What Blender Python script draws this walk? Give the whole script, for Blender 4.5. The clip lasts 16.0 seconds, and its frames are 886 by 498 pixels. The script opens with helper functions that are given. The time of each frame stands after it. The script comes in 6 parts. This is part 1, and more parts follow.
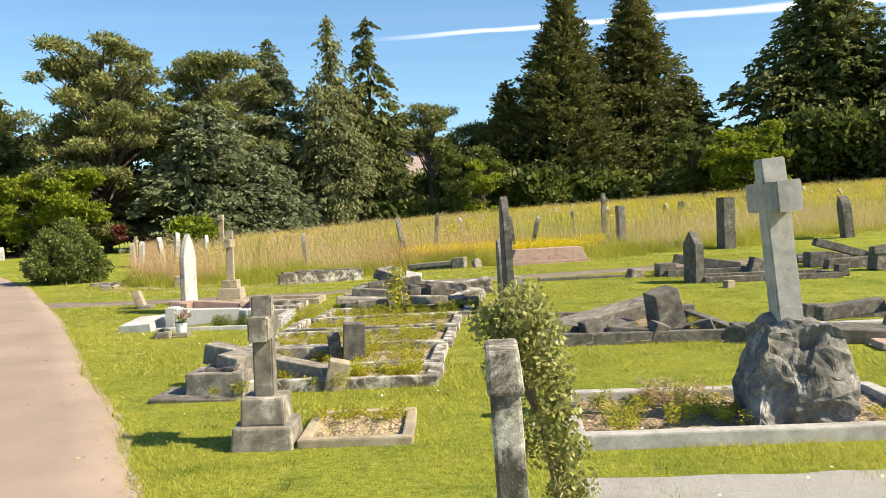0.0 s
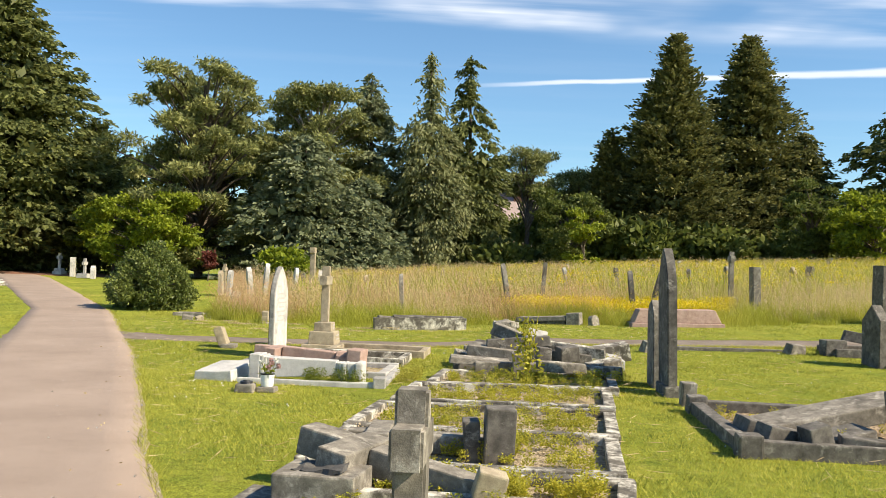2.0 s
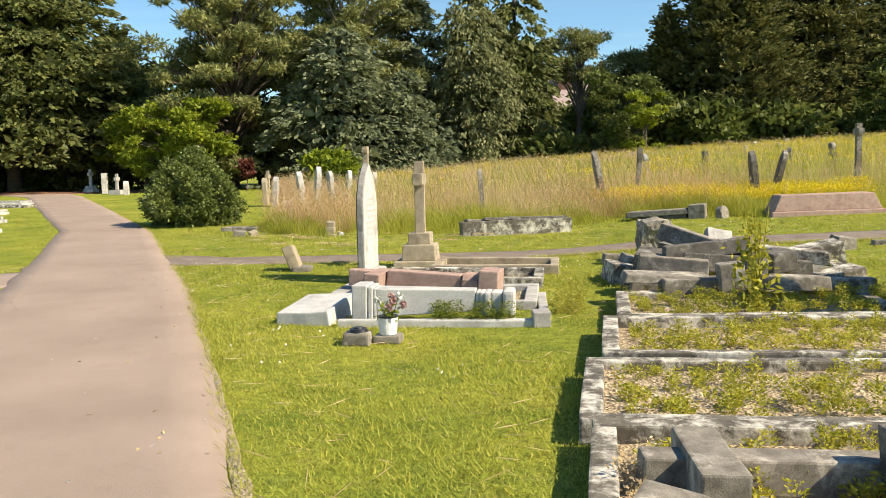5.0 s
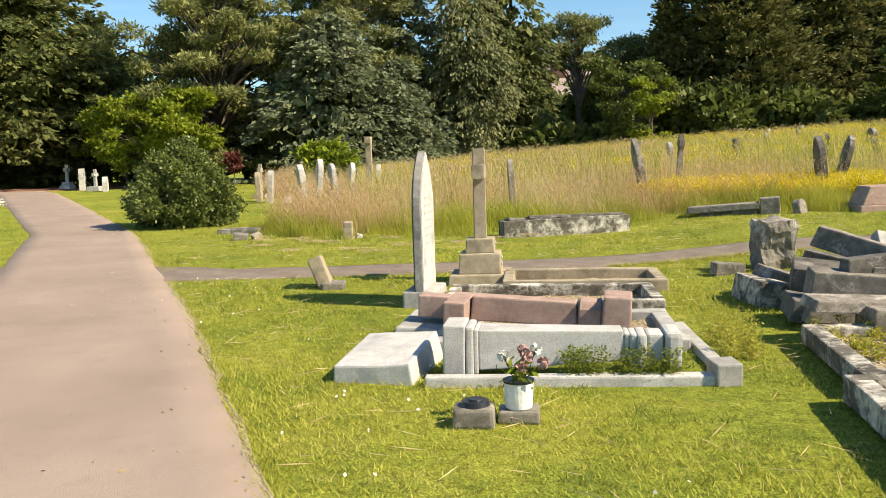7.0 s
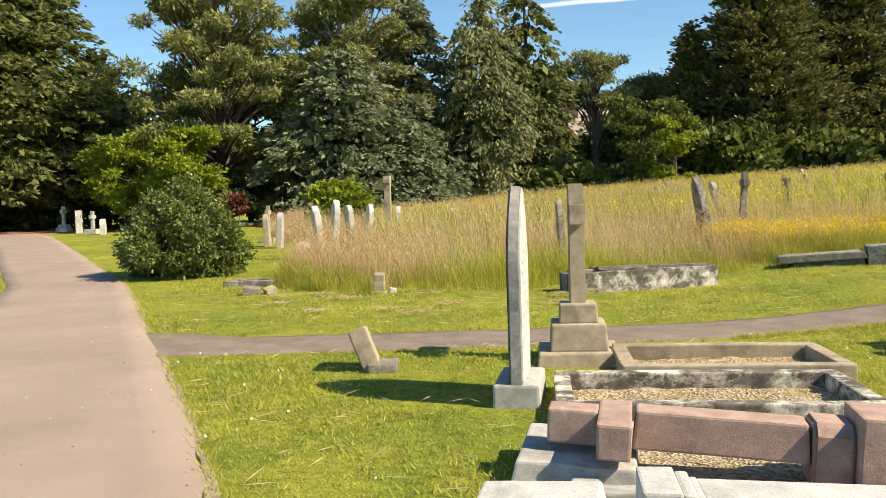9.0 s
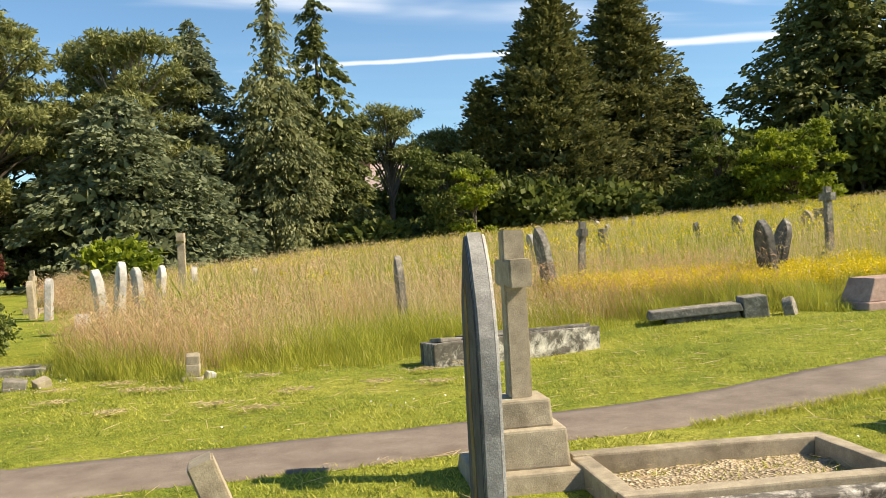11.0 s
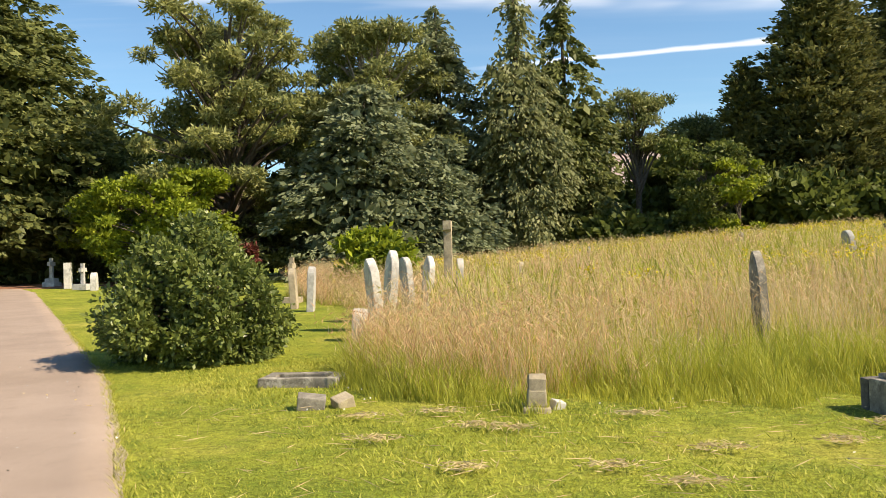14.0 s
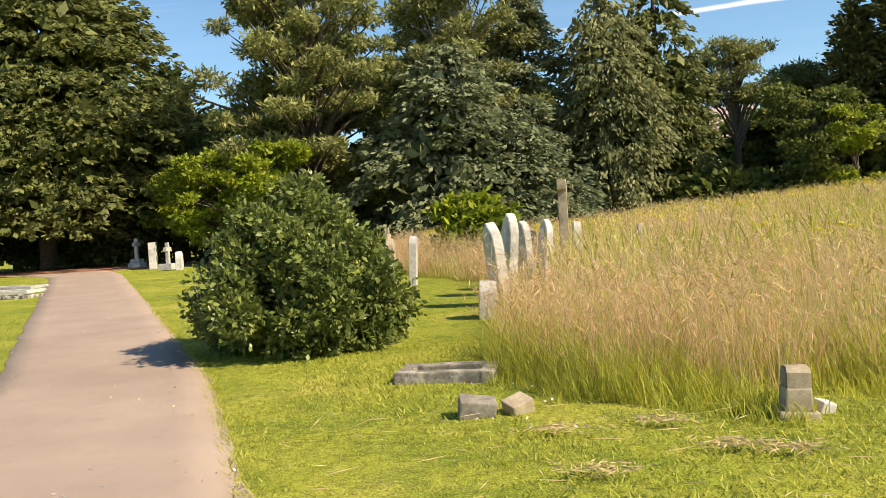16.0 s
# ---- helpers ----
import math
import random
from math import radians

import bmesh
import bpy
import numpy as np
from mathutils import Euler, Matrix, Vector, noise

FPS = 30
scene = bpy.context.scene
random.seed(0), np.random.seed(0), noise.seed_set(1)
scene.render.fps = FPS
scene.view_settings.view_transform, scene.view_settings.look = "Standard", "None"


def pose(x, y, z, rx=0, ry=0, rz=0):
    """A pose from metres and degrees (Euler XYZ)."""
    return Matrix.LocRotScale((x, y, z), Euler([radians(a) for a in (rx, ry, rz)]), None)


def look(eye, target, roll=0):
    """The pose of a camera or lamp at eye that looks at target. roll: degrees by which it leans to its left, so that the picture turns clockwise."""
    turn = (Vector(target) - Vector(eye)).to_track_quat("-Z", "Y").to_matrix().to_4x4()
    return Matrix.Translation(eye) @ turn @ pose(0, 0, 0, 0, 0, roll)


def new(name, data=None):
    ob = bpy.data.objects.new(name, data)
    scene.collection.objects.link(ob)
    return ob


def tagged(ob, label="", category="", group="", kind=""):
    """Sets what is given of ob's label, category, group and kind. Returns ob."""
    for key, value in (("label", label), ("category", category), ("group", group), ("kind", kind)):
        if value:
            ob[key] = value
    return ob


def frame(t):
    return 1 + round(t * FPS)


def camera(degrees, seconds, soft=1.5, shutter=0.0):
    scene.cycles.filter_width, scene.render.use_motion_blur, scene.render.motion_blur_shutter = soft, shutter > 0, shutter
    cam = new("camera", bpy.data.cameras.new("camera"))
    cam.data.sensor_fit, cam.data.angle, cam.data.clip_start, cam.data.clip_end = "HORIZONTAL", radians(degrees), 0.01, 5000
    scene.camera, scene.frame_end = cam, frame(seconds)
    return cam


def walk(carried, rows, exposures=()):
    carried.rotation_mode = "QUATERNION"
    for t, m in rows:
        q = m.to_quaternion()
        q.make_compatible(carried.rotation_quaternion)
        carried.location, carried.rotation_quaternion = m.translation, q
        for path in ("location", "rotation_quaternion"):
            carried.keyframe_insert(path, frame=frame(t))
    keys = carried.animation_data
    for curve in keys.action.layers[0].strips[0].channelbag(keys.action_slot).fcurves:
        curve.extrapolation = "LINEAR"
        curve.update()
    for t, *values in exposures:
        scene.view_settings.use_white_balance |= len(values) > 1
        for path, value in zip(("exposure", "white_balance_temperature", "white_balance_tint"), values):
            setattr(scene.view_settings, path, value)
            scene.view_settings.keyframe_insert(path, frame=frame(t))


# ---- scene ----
cam = camera(53.8, 16.0, 0.65)
METRES, EYE, TILT, LEAN, TURN = 20.3, 1.5, 0.0, 0.0, 0.0
ROWS = [
    (0.0, 0.0, 0.0, 0.0, -0.06, -1.75, 2.08),
    (0.5, -0.0054, 0.0329, 0.0002, 2.72, -0.43, 2.01),
    (1.0, -0.0174, 0.0576, 0.0002, 8.1, 1.88, 1.38),
    (1.5, -0.0288, 0.0893, 0.0013, 8.06, 1.71, 0.93),
    (2.0, -0.0407, 0.1219, 0.002, 5.4, 1.19, -1.84),
    (2.5, -0.0554, 0.1501, 0.0012, 4.12, 0.87, -2.0),
    (3.0, -0.0677, 0.1773, -0.0007, 6.02, 0.84, -1.97),
    (3.5, -0.0839, 0.2051, -0.0038, 7.86, -0.01, 0.66),
    (4.0, -0.0972, 0.2326, -0.0046, 8.16, -4.17, 1.3),
    (6.5, -0.1774, 0.3848, -0.0047, 5.72, -5.88, 1.12),
    (7.0, -0.1919, 0.414, -0.0054, 6.05, -5.96, 1.78),
    (7.5, -0.2007, 0.446, -0.0065, 5.55, -5.97, 2.17),
    (8.0, -0.2139, 0.4757, -0.0063, 6.58, -5.23, 1.85),
    (10.5, -0.2751, 0.6265, -0.0056, -0.42, -0.73, 2.11),
    (11.0, -0.2838, 0.6549, -0.0051, -7.92, -0.06, 3.02),
    (11.5, -0.2939, 0.6828, -0.0043, -9.14, 1.01, 2.24),
    (12.0, -0.3062, 0.7081, -0.0034, -10.49, 1.26, 2.24),
    (12.5, -0.3147, 0.7372, -0.0042, -10.42, 1.04, 1.71),
    (13.0, -0.3306, 0.7591, -0.0072, -3.05, 0.68, 1.33),
    (13.5, -0.3445, 0.7821, -0.0061, 2.61, 0.64, 1.61),
    (14.0, -0.3612, 0.8051, -0.0052, 6.16, 0.25, 1.59),
    (14.5, -0.3784, 0.829, -0.006, 6.8, -0.87, 3.88),
    (15.0, -0.3903, 0.8558, -0.0066, 6.61, -1.41, 4.21),
    (15.5, -0.4047, 0.8785, -0.0088, 9.19, -1.51, 4.22),
    (16.0, -0.4174, 0.9006, -0.0085, 10.91, -1.52, 3.66),
]
walk(cam, [(t, pose(0, 0, EYE, TILT, LEAN, TURN) @ pose(METRES * x, METRES * y, METRES * z, 90 + pitch, roll, yaw)) for t, x, y, z, yaw, pitch, roll in ROWS], [(0.0, 0.92, 6950, 11), (2.5, 0.78, 6850, 11), (7.0, 0.82, 7000, 11), (12.5, 0.85, 7150, 12), (16.0, 0.88, 7300, 13)])

# ---- light ----
SUN_EL, SUN_AZ = radians(42), radians(106)      # azimuth clockwise from +y
world = bpy.data.worlds.new("sky")
scene.world = world
world.use_nodes = True


class Nodes:
    """A short hand for node trees."""

    def __init__(self, tree):
        self.t = tree

    def n(self, kind, inputs=None, **props):
        node = self.t.nodes.new(kind)
        for k, v in props.items():
            setattr_safe(node, k, v)
        for k, v in (inputs or {}).items():
            if isinstance(v, bpy.types.NodeSocket):
                self.t.links.new(v, node.inputs[k])
            else:
                node.inputs[k].default_value = v
        return node

    def math(self, op, a, b=0.0, c=0.0, clamp=False):
        return self.n("ShaderNodeMath", {0: a, 1: b, 2: c}, operation=op, use_clamp=clamp).outputs[0]

    def mix(self, f, a, b, blend="MIX"):
        return self.n("ShaderNodeMix", {0: f, 6: a, 7: b}, data_type="RGBA", blend_type=blend).outputs[2]

    def ramp(self, f, stops):
        r = self.n("ShaderNodeValToRGB", {0: f})
        els = r.color_ramp.elements
        while len(els) < len(stops):
            els.new(0.5)
        for e, (p, c) in zip(els, stops):
            e.position = p
            e.color = (*c, 1) if not isinstance(c, (int, float)) else (c, c, c, 1)
        return r.outputs[0]

    def noise(self, vec, scale, detail=4.0, rough=0.55, dist=0.0):
        return self.n("ShaderNodeTexNoise", {"Vector": vec, "Scale": scale, "Detail": detail, "Roughness": rough, "Distortion": dist}).outputs[0]


def setattr_safe(node, k, v):
    if k == "operation":
        node.operation = v
    elif k == "use_clamp":
        node.use_clamp = v
    elif k == "data_type":
        node.data_type = v
    elif k == "blend_type":
        node.blend_type = v
    elif k == "interpolation_type":
        node.interpolation_type = v
    elif k == "sky_type":
        node.sky_type = v


w = Nodes(world.node_tree)
world.node_tree.nodes.clear()
sky = w.n("ShaderNodeTexSky", sky_type="NISHITA")
sky.sun_disc, sky.sun_elevation, sky.sun_rotation = False, SUN_EL, SUN_AZ
sky.air_density, sky.dust_density, sky.ozone_density = 1.0, 0.3, 2.0
gen = w.n("ShaderNodeTexCoord").outputs["Generated"]
sep = w.n("ShaderNodeSeparateXYZ", {0: gen}).outputs
up = w.math("MAXIMUM", sep[2], 0.02)
px, py = w.math("DIVIDE", sep[0], up), w.math("DIVIDE", sep[1], up)      # the cloud deck as a plane
flat = w.n("ShaderNodeCombineXYZ", {0: px, 1: py}).outputs[0]
stretch = w.n("ShaderNodeCombineXYZ", {0: w.math("MULTIPLY", px, 0.42), 1: w.math("ADD", w.math("MULTIPLY", py, 1.9), w.math("MULTIPLY", px, -0.2))}).outputs[0]
wisp = w.noise(stretch, 1.15, 5, 0.5, 0.3)
band = w.n("ShaderNodeMapRange", {0: w.math("ABSOLUTE", w.math("SUBTRACT", w.math("SUBTRACT", py, w.math("MULTIPLY", px, 0.10)), 3.25)), 1: 0.12, 2: 0.62, 3: 1.0, 4: 0.0}, interpolation_type="SMOOTHSTEP").outputs[0]
cirrus = w.math("MULTIPLY", w.n("ShaderNodeMapRange", {0: wisp, 1: 0.42, 2: 0.76, 3: 0.0, 4: 1.0}, interpolation_type="SMOOTHSTEP").outputs[0], w.math("ADD", w.math("MULTIPLY", w.math("MULTIPLY", band, w.n("ShaderNodeMapRange", {0: w.noise(flat, 1.1, 3), 1: 0.36, 2: 0.6}).outputs[0]), 0.9), 0.03))
# a long vapour trail
line = w.math("ADD", w.math("ADD", py, w.math("MULTIPLY", px, 0.205)), -4.69)
wob = w.math("MULTIPLY", w.math("SUBTRACT", w.noise(flat, 3.0, 3), 0.5), 0.10)
wide = w.math("ADD", 0.07, w.math("MULTIPLY", w.math("MAXIMUM", w.math("SUBTRACT", px, 0.4), 0.0), 0.035))
trail = w.n("ShaderNodeMapRange", {0: w.math("DIVIDE", w.math("ABSOLUTE", w.math("ADD", line, wob)), wide), 1: 0.25, 2: 1.1, 3: 1.0, 4: 0.0}, interpolation_type="SMOOTHSTEP").outputs[0]
ends = w.n("ShaderNodeMapRange", {0: px, 1: -0.5, 2: 0.3, 3: 0.0, 4: 1.0}, interpolation_type="SMOOTHSTEP").outputs[0]
front = w.n("ShaderNodeMapRange", {0: sep[1], 1: 0.0, 2: 0.2, 3: 0.0, 4: 1.0}).outputs[0]
cloud = w.math("MULTIPLY", w.math("MAXIMUM", cirrus, w.math("MULTIPLY", w.math("MULTIPLY", trail, ends), 0.62)), front, clamp=True)
tint = w.mix(1.0, sky.outputs[0], (0.76, 1.02, 1.17, 1), "MULTIPLY")
skycol = w.mix(cloud, tint, (9.0, 9.3, 9.8, 1))
bg = w.n("ShaderNodeBackground", {"Color": skycol, "Strength": 0.085})
w.t.links.new(bg.outputs[0], w.n("ShaderNodeOutputWorld").inputs[0])

sun = new("sun", bpy.data.lights.new("sun", "SUN"))
sun.data.energy, sun.data.angle, sun.data.color = 5.0, radians(0.6), (1.0, 0.90, 0.71)
to_sun = Vector((math.cos(SUN_EL) * math.sin(SUN_AZ), math.cos(SUN_EL) * math.cos(SUN_AZ), math.sin(SUN_EL)))
sun.matrix_world = look(to_sun * 60, (0, 0, 0))


# ---- materials ----
def material(name):
    m = bpy.data.materials.new(name)
    m.use_nodes = True
    m.node_tree.nodes.clear()
    return m, Nodes(m.node_tree)


def finish(s, colour, rough, bump=None, strength=0.3, dist=0.01, spec=0.4):
    ins = {"Base Color": colour, "Roughness": rough, "Specular IOR Level": spec}
    if bump is not None:
        ins["Normal"] = s.n("ShaderNodeBump", {"Height": bump, "Strength": strength, "Distance": dist}).outputs[0]
    b = s.n("ShaderNodeBsdfPrincipled", ins)
    s.t.links.new(b.outputs[0], s.n("ShaderNodeOutputMaterial").inputs[0])


def stone(name, dark, light, lichen=(0.62, 0.60, 0.52), cover=0.4, stain=0.5, grain=140.0):
    """Weathered stone: two scales of tone, lichen, dark runs and a rough grain."""
    m, s = material(name)
    ob = s.n("ShaderNodeTexCoord").outputs["Object"]
    rnd = s.n("ShaderNodeObjectInfo").outputs["Random"]
    vec = s.n("ShaderNodeVectorMath", {0: ob, 1: s.n("ShaderNodeCombineXYZ", {0: s.math("MULTIPLY", rnd, 31.0), 1: s.math("MULTIPLY", rnd, 17.0)}).outputs[0]}).outputs[0]
    big, mid, fine = s.noise(vec, 2.6, 5), s.noise(vec, 11, 6, 0.65), s.noise(vec, grain, 3, 0.6)
    col = s.mix(s.n("ShaderNodeMapRange", {0: mid, 1: 0.3, 2: 0.7}).outputs[0], (*dark, 1), (*light, 1))
    col = s.mix(s.n("ShaderNodeMapRange", {0: big, 1: 0.52, 2: 0.66, 4: stain}).outputs[0], col, tuple(c * 0.42 for c in dark) + (1,))
    spot = s.noise(vec, 4.6, 10, 0.76, 0.3)
    edge = 0.68 - 0.28 * cover
    col = s.mix(s.n("ShaderNodeMapRange", {0: spot, 1: edge - 0.03, 2: edge + 0.12, 4: 0.8}).outputs[0], col, (*lichen, 1))
    col = s.mix(0.75, col, s.ramp(fine, ((0.25, 0.62), (0.5, 0.97), (0.75, 1.28))), "MULTIPLY")
    finish(s, col, 0.88, s.math("ADD", s.math("MULTIPLY", fine, 0.5), s.math("ADD", mid, s.math("MULTIPLY", spot, 0.6))), 0.35, 0.010)
    return m


GREY = stone("grey_stone", (0.115, 0.10, 0.08), (0.30, 0.268, 0.22), (0.60, 0.55, 0.46), 0.46)
DARK = stone("dark_stone", (0.06, 0.053, 0.045), (0.19, 0.172, 0.147), (0.48, 0.45, 0.39), 0.36)
KERB = stone("kerb_stone", (0.055, 0.048, 0.038), (0.18, 0.158, 0.125), (0.80, 0.75, 0.64), 0.64)
WHITE = stone("white_marble", (0.42, 0.395, 0.36), (0.62, 0.59, 0.54), (0.30, 0.29, 0.25), 0.3, 0.5)
GRANITE = stone("pale_granite", (0.30, 0.285, 0.265), (0.50, 0.48, 0.445), (0.60, 0.57, 0.5), 0.25, 0.4, 160)
PINK = stone("pink_granite", (0.31, 0.20, 0.16), (0.47, 0.33, 0.27), (0.55, 0.50, 0.44), 0.2, 0.3, 170)
SAND = stone("sandstone", (0.27, 0.22, 0.15), (0.44, 0.37, 0.26), (0.55, 0.50, 0.30), 0.3, 0.5)
LICHEN = stone("lichened_stone", (0.13, 0.085, 0.03), (0.27, 0.19, 0.07), (0.30, 0.25, 0.17), 0.3, 0.3)
BOULDER = stone("boulder_stone", (0.085, 0.08, 0.072), (0.25, 0.235, 0.21), (0.55, 0.53, 0.48), 0.46, 0.4, 90.0)
RIM = stone("weathered_marble", (0.20, 0.19, 0.175), (0.38, 0.36, 0.33), (0.55, 0.53, 0.48), 0.3, 0.4)
SPECKLE = stone("speckled_granite", (0.44, 0.425, 0.40), (0.58, 0.56, 0.53), (0.30, 0.29, 0.27), 0.18, 0.35, 95.0)
SOOT = stone("sooted_stone", (0.045, 0.042, 0.04), (0.125, 0.118, 0.11), (0.24, 0.23, 0.21), 0.2)


def gravel(name, a, b, scale):
    m, s = material(name)
    pos = s.n("ShaderNodeNewGeometry").outputs["Position"]
    v = s.n("ShaderNodeTexVoronoi", {"Vector": pos, "Scale": scale})
    col = s.mix(s.n("ShaderNodeSeparateColor", {0: v.outputs["Color"]}).outputs[0], (*a, 1), (*b, 1))
    col = s.mix(s.n("ShaderNodeMapRange", {0: s.noise(pos, 2.5, 4), 1: 0.5, 2: 0.75, 4: 0.45}).outputs[0], col, (0.16, 0.12, 0.07, 1))
    finish(s, col, 0.9, v.outputs["Distance"], 0.9, 0.02)
    return m


CHIPS = gravel("grave_chippings", (0.20, 0.145, 0.085), (0.50, 0.40, 0.26), 45)
PALE_CHIPS = gravel("pale_chippings", (0.44, 0.42, 0.39), (0.62, 0.59, 0.55), 160)


def leaf(name, a, b, through_light=0.3, rough=0.55):
    """Leaves or blades, each island of its own tone, letting some light through."""
    m, s = material(name)
    geo = s.n("ShaderNodeNewGeometry").outputs
    oi = s.n("ShaderNodeObjectInfo").outputs["Random"]
    patch = s.noise(geo["Position"], 0.55, 3)
    f = s.math("ADD", s.math("MULTIPLY", geo["Random Per Island"], 0.65), s.math("MULTIPLY", s.math("SUBTRACT", patch, 0.3), 0.8), clamp=True)
    col = s.mix(f, (*a, 1), (*b, 1))
    col = s.mix(0.3, col, s.ramp(oi, ((0, (0.75, 0.8, 0.8)), (1, (1.2, 1.1, 1.0)))), "MULTIPLY")
    p = s.n("ShaderNodeBsdfPrincipled", {"Base Color": col, "Roughness": rough, "Specular IOR Level": 0.25})
    tr = s.n("ShaderNodeBsdfTranslucent", {"Color": col})
    mix = s.n("ShaderNodeMixShader", {0: through_light, 1: p.outputs[0], 2: tr.outputs[0]})
    s.t.links.new(mix.outputs[0], s.n("ShaderNodeOutputMaterial").inputs[0])
    return m


CONIFER = leaf("dark_conifer_needles", (0.045, 0.062, 0.022), (0.25, 0.27, 0.085), 0.38)
BLUE = leaf("blue_green_needles", (0.08, 0.105, 0.058), (0.31, 0.34, 0.185), 0.36)
PINE = leaf("pine_needles", (0.065, 0.088, 0.032), (0.42, 0.42, 0.15), 0.4)
GREYLEAF = leaf("grey_green_leaves", (0.11, 0.13, 0.052), (0.31, 0.32, 0.15), 0.4)
BROAD = leaf("bright_broad_leaves", (0.08, 0.12, 0.013), (0.38, 0.43, 0.035), 0.42)
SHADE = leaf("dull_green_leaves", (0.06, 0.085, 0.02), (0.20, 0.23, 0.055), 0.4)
LAUREL = leaf("glossy_dark_leaves", (0.04, 0.066, 0.017), (0.25, 0.29, 0.075), 0.3, 0.36)
IVY = leaf("ivy_leaves", (0.15, 0.18, 0.04), (0.55, 0.52, 0.20), 0.4, 0.4)
WEED = leaf("weed_leaves", (0.20, 0.23, 0.03), (0.62, 0.54, 0.06), 0.45)
REDLEAF = leaf("red_leaves", (0.07, 0.018, 0.014), (0.18, 0.05, 0.035), 0.3)
BLADE = leaf("lawn_blades", (0.24, 0.29, 0.032), (0.60, 0.55, 0.11), 0.45)
STRAW = leaf("straw_stalks", (0.46, 0.335, 0.18), (0.84, 0.66, 0.42), 0.45)
MEADOW = leaf("meadow_blades", (0.22, 0.25, 0.03), (0.55, 0.48, 0.09), 0.45)
RAGWORT = leaf("yellow_flowers", (0.60, 0.46, 0.01), (0.85, 0.68, 0.03), 0.35)
CYPRESS = leaf("olive_cypress_sprays", (0.055, 0.07, 0.024), (0.24, 0.235, 0.08), 0.3)
RUST = leaf("russet_grass_heads", (0.46, 0.26, 0.14), (0.74, 0.48, 0.28), 0.45)
TUFT = leaf("green_tufts", (0.09, 0.135, 0.018), (0.25, 0.28, 0.04), 0.4)
FRINGE = leaf("lush_meadow_blades", (0.20, 0.25, 0.028), (0.52, 0.50, 0.08), 0.45)
HAY = leaf("dry_clippings", (0.46, 0.35, 0.18), (0.70, 0.56, 0.33), 0.4)


def plain(name, colour, rough=0.6, scale=20.0, amount=0.5):
    m, s = material(name)
    ob = s.n("ShaderNodeTexCoord").outputs["Object"]
    k = s.noise(ob, scale, 5)
    col = s.mix(amount, (*colour, 1), s.ramp(k, ((0.3, 0.5), (0.7, 1.4))), "MULTIPLY")
    finish(s, col, rough, k, 0.3, 0.01)
    return m


BARK = plain("bark", (0.11, 0.085, 0.065), 0.95, 9, 0.8)
PALE_BARK = plain("pale_bark", (0.27, 0.22, 0.18), 0.95, 9, 0.8)
BRICKWORK = plain("brown_brick", (0.20, 0.11, 0.08), 0.9, 6)
SLATE = plain("roof_slate", (0.36, 0.28, 0.26), 0.8, 8)
RENDERED = plain("pale_render", (0.34, 0.22, 0.17), 0.9, 3)
GLASS_DARK = plain("dark_pane", (0.03, 0.035, 0.04), 0.1, 3, 0.2)
POT = plain("white_glazed_pot", (0.78, 0.77, 0.74), 0.5, 30, 0.2)
PLASTIC = plain("black_plastic", (0.02, 0.02, 0.022), 0.35, 30, 0.2)
PETAL = plain("dusky_pink_petals", (0.47, 0.28, 0.25), 0.7, 60, 0.3)
PETAL_W = plain("cream_petals", (0.72, 0.70, 0.62), 0.7, 60, 0.3)
INK = plain("worn_lettering", (0.42, 0.40, 0.37), 0.9, 60, 0.5)
SOIL = gravel("dry_soil", (0.16, 0.11, 0.07), (0.36, 0.27, 0.17), 30)

LAWN, s = material("mown_lawn")
pos = s.n("ShaderNodeNewGeometry").outputs["Position"]
g1, g2, g3 = s.noise(pos, 0.5, 5, 0.6), s.noise(pos, 4.5, 5, 0.6), s.noise(pos, 60, 3, 0.7)
lawn = s.ramp(g1, ((0.3, (0.165, 0.20, 0.026)), (0.55, (0.25, 0.265, 0.036)), (0.75, (0.37, 0.33, 0.07))))
lawn = s.mix(s.n("ShaderNodeMapRange", {0: g2, 1: 0.58, 2: 0.78, 4: 0.65}).outputs[0], lawn, (0.42, 0.36, 0.12, 1))
lawn = s.mix(s.n("ShaderNodeMapRange", {0: s.noise(pos, 1.6, 6, 0.7), 1: 0.48, 2: 0.66, 4: 0.75}).outputs[0], lawn, (0.115, 0.16, 0.02, 1))
lawn = s.mix(0.8, lawn, s.ramp(s.noise(pos, 14, 4, 0.65), ((0.32, 0.55), (0.5, 1.0), (0.7, 1.35))), "MULTIPLY")
lawn = s.mix(0.9, lawn, s.ramp(g3, ((0.3, 0.4), (0.7, 1.6))), "MULTIPLY")
finish(s, lawn, 0.95, s.math("ADD", g3, g2), 0.8, 0.03, 0.1)

TAR, s = material("worn_tarmac")
pos = s.n("ShaderNodeNewGeometry").outputs["Position"]
g1, g2, g3 = s.noise(pos, 0.7, 5, 0.6), s.noise(pos, 5, 6, 0.65), s.noise(pos, 180, 2, 0.7)
tar = s.ramp(g1, ((0.3, (0.265, 0.202, 0.162)), (0.7, (0.345, 0.267, 0.217))))
tar = s.mix(s.n("ShaderNodeMapRange", {0: g2, 1: 0.56, 2: 0.72, 4: 0.35}).outputs[0], tar, (0.23, 0.172, 0.14, 1))
tar = s.mix(0.55, tar, s.ramp(g3, ((0.3, 0.6), (0.7, 1.35))), "MULTIPLY")
finish(s, tar, 0.92, s.math("ADD", g3, s.math("MULTIPLY", g2, 0.6)), 0.5, 0.006, 0.25)

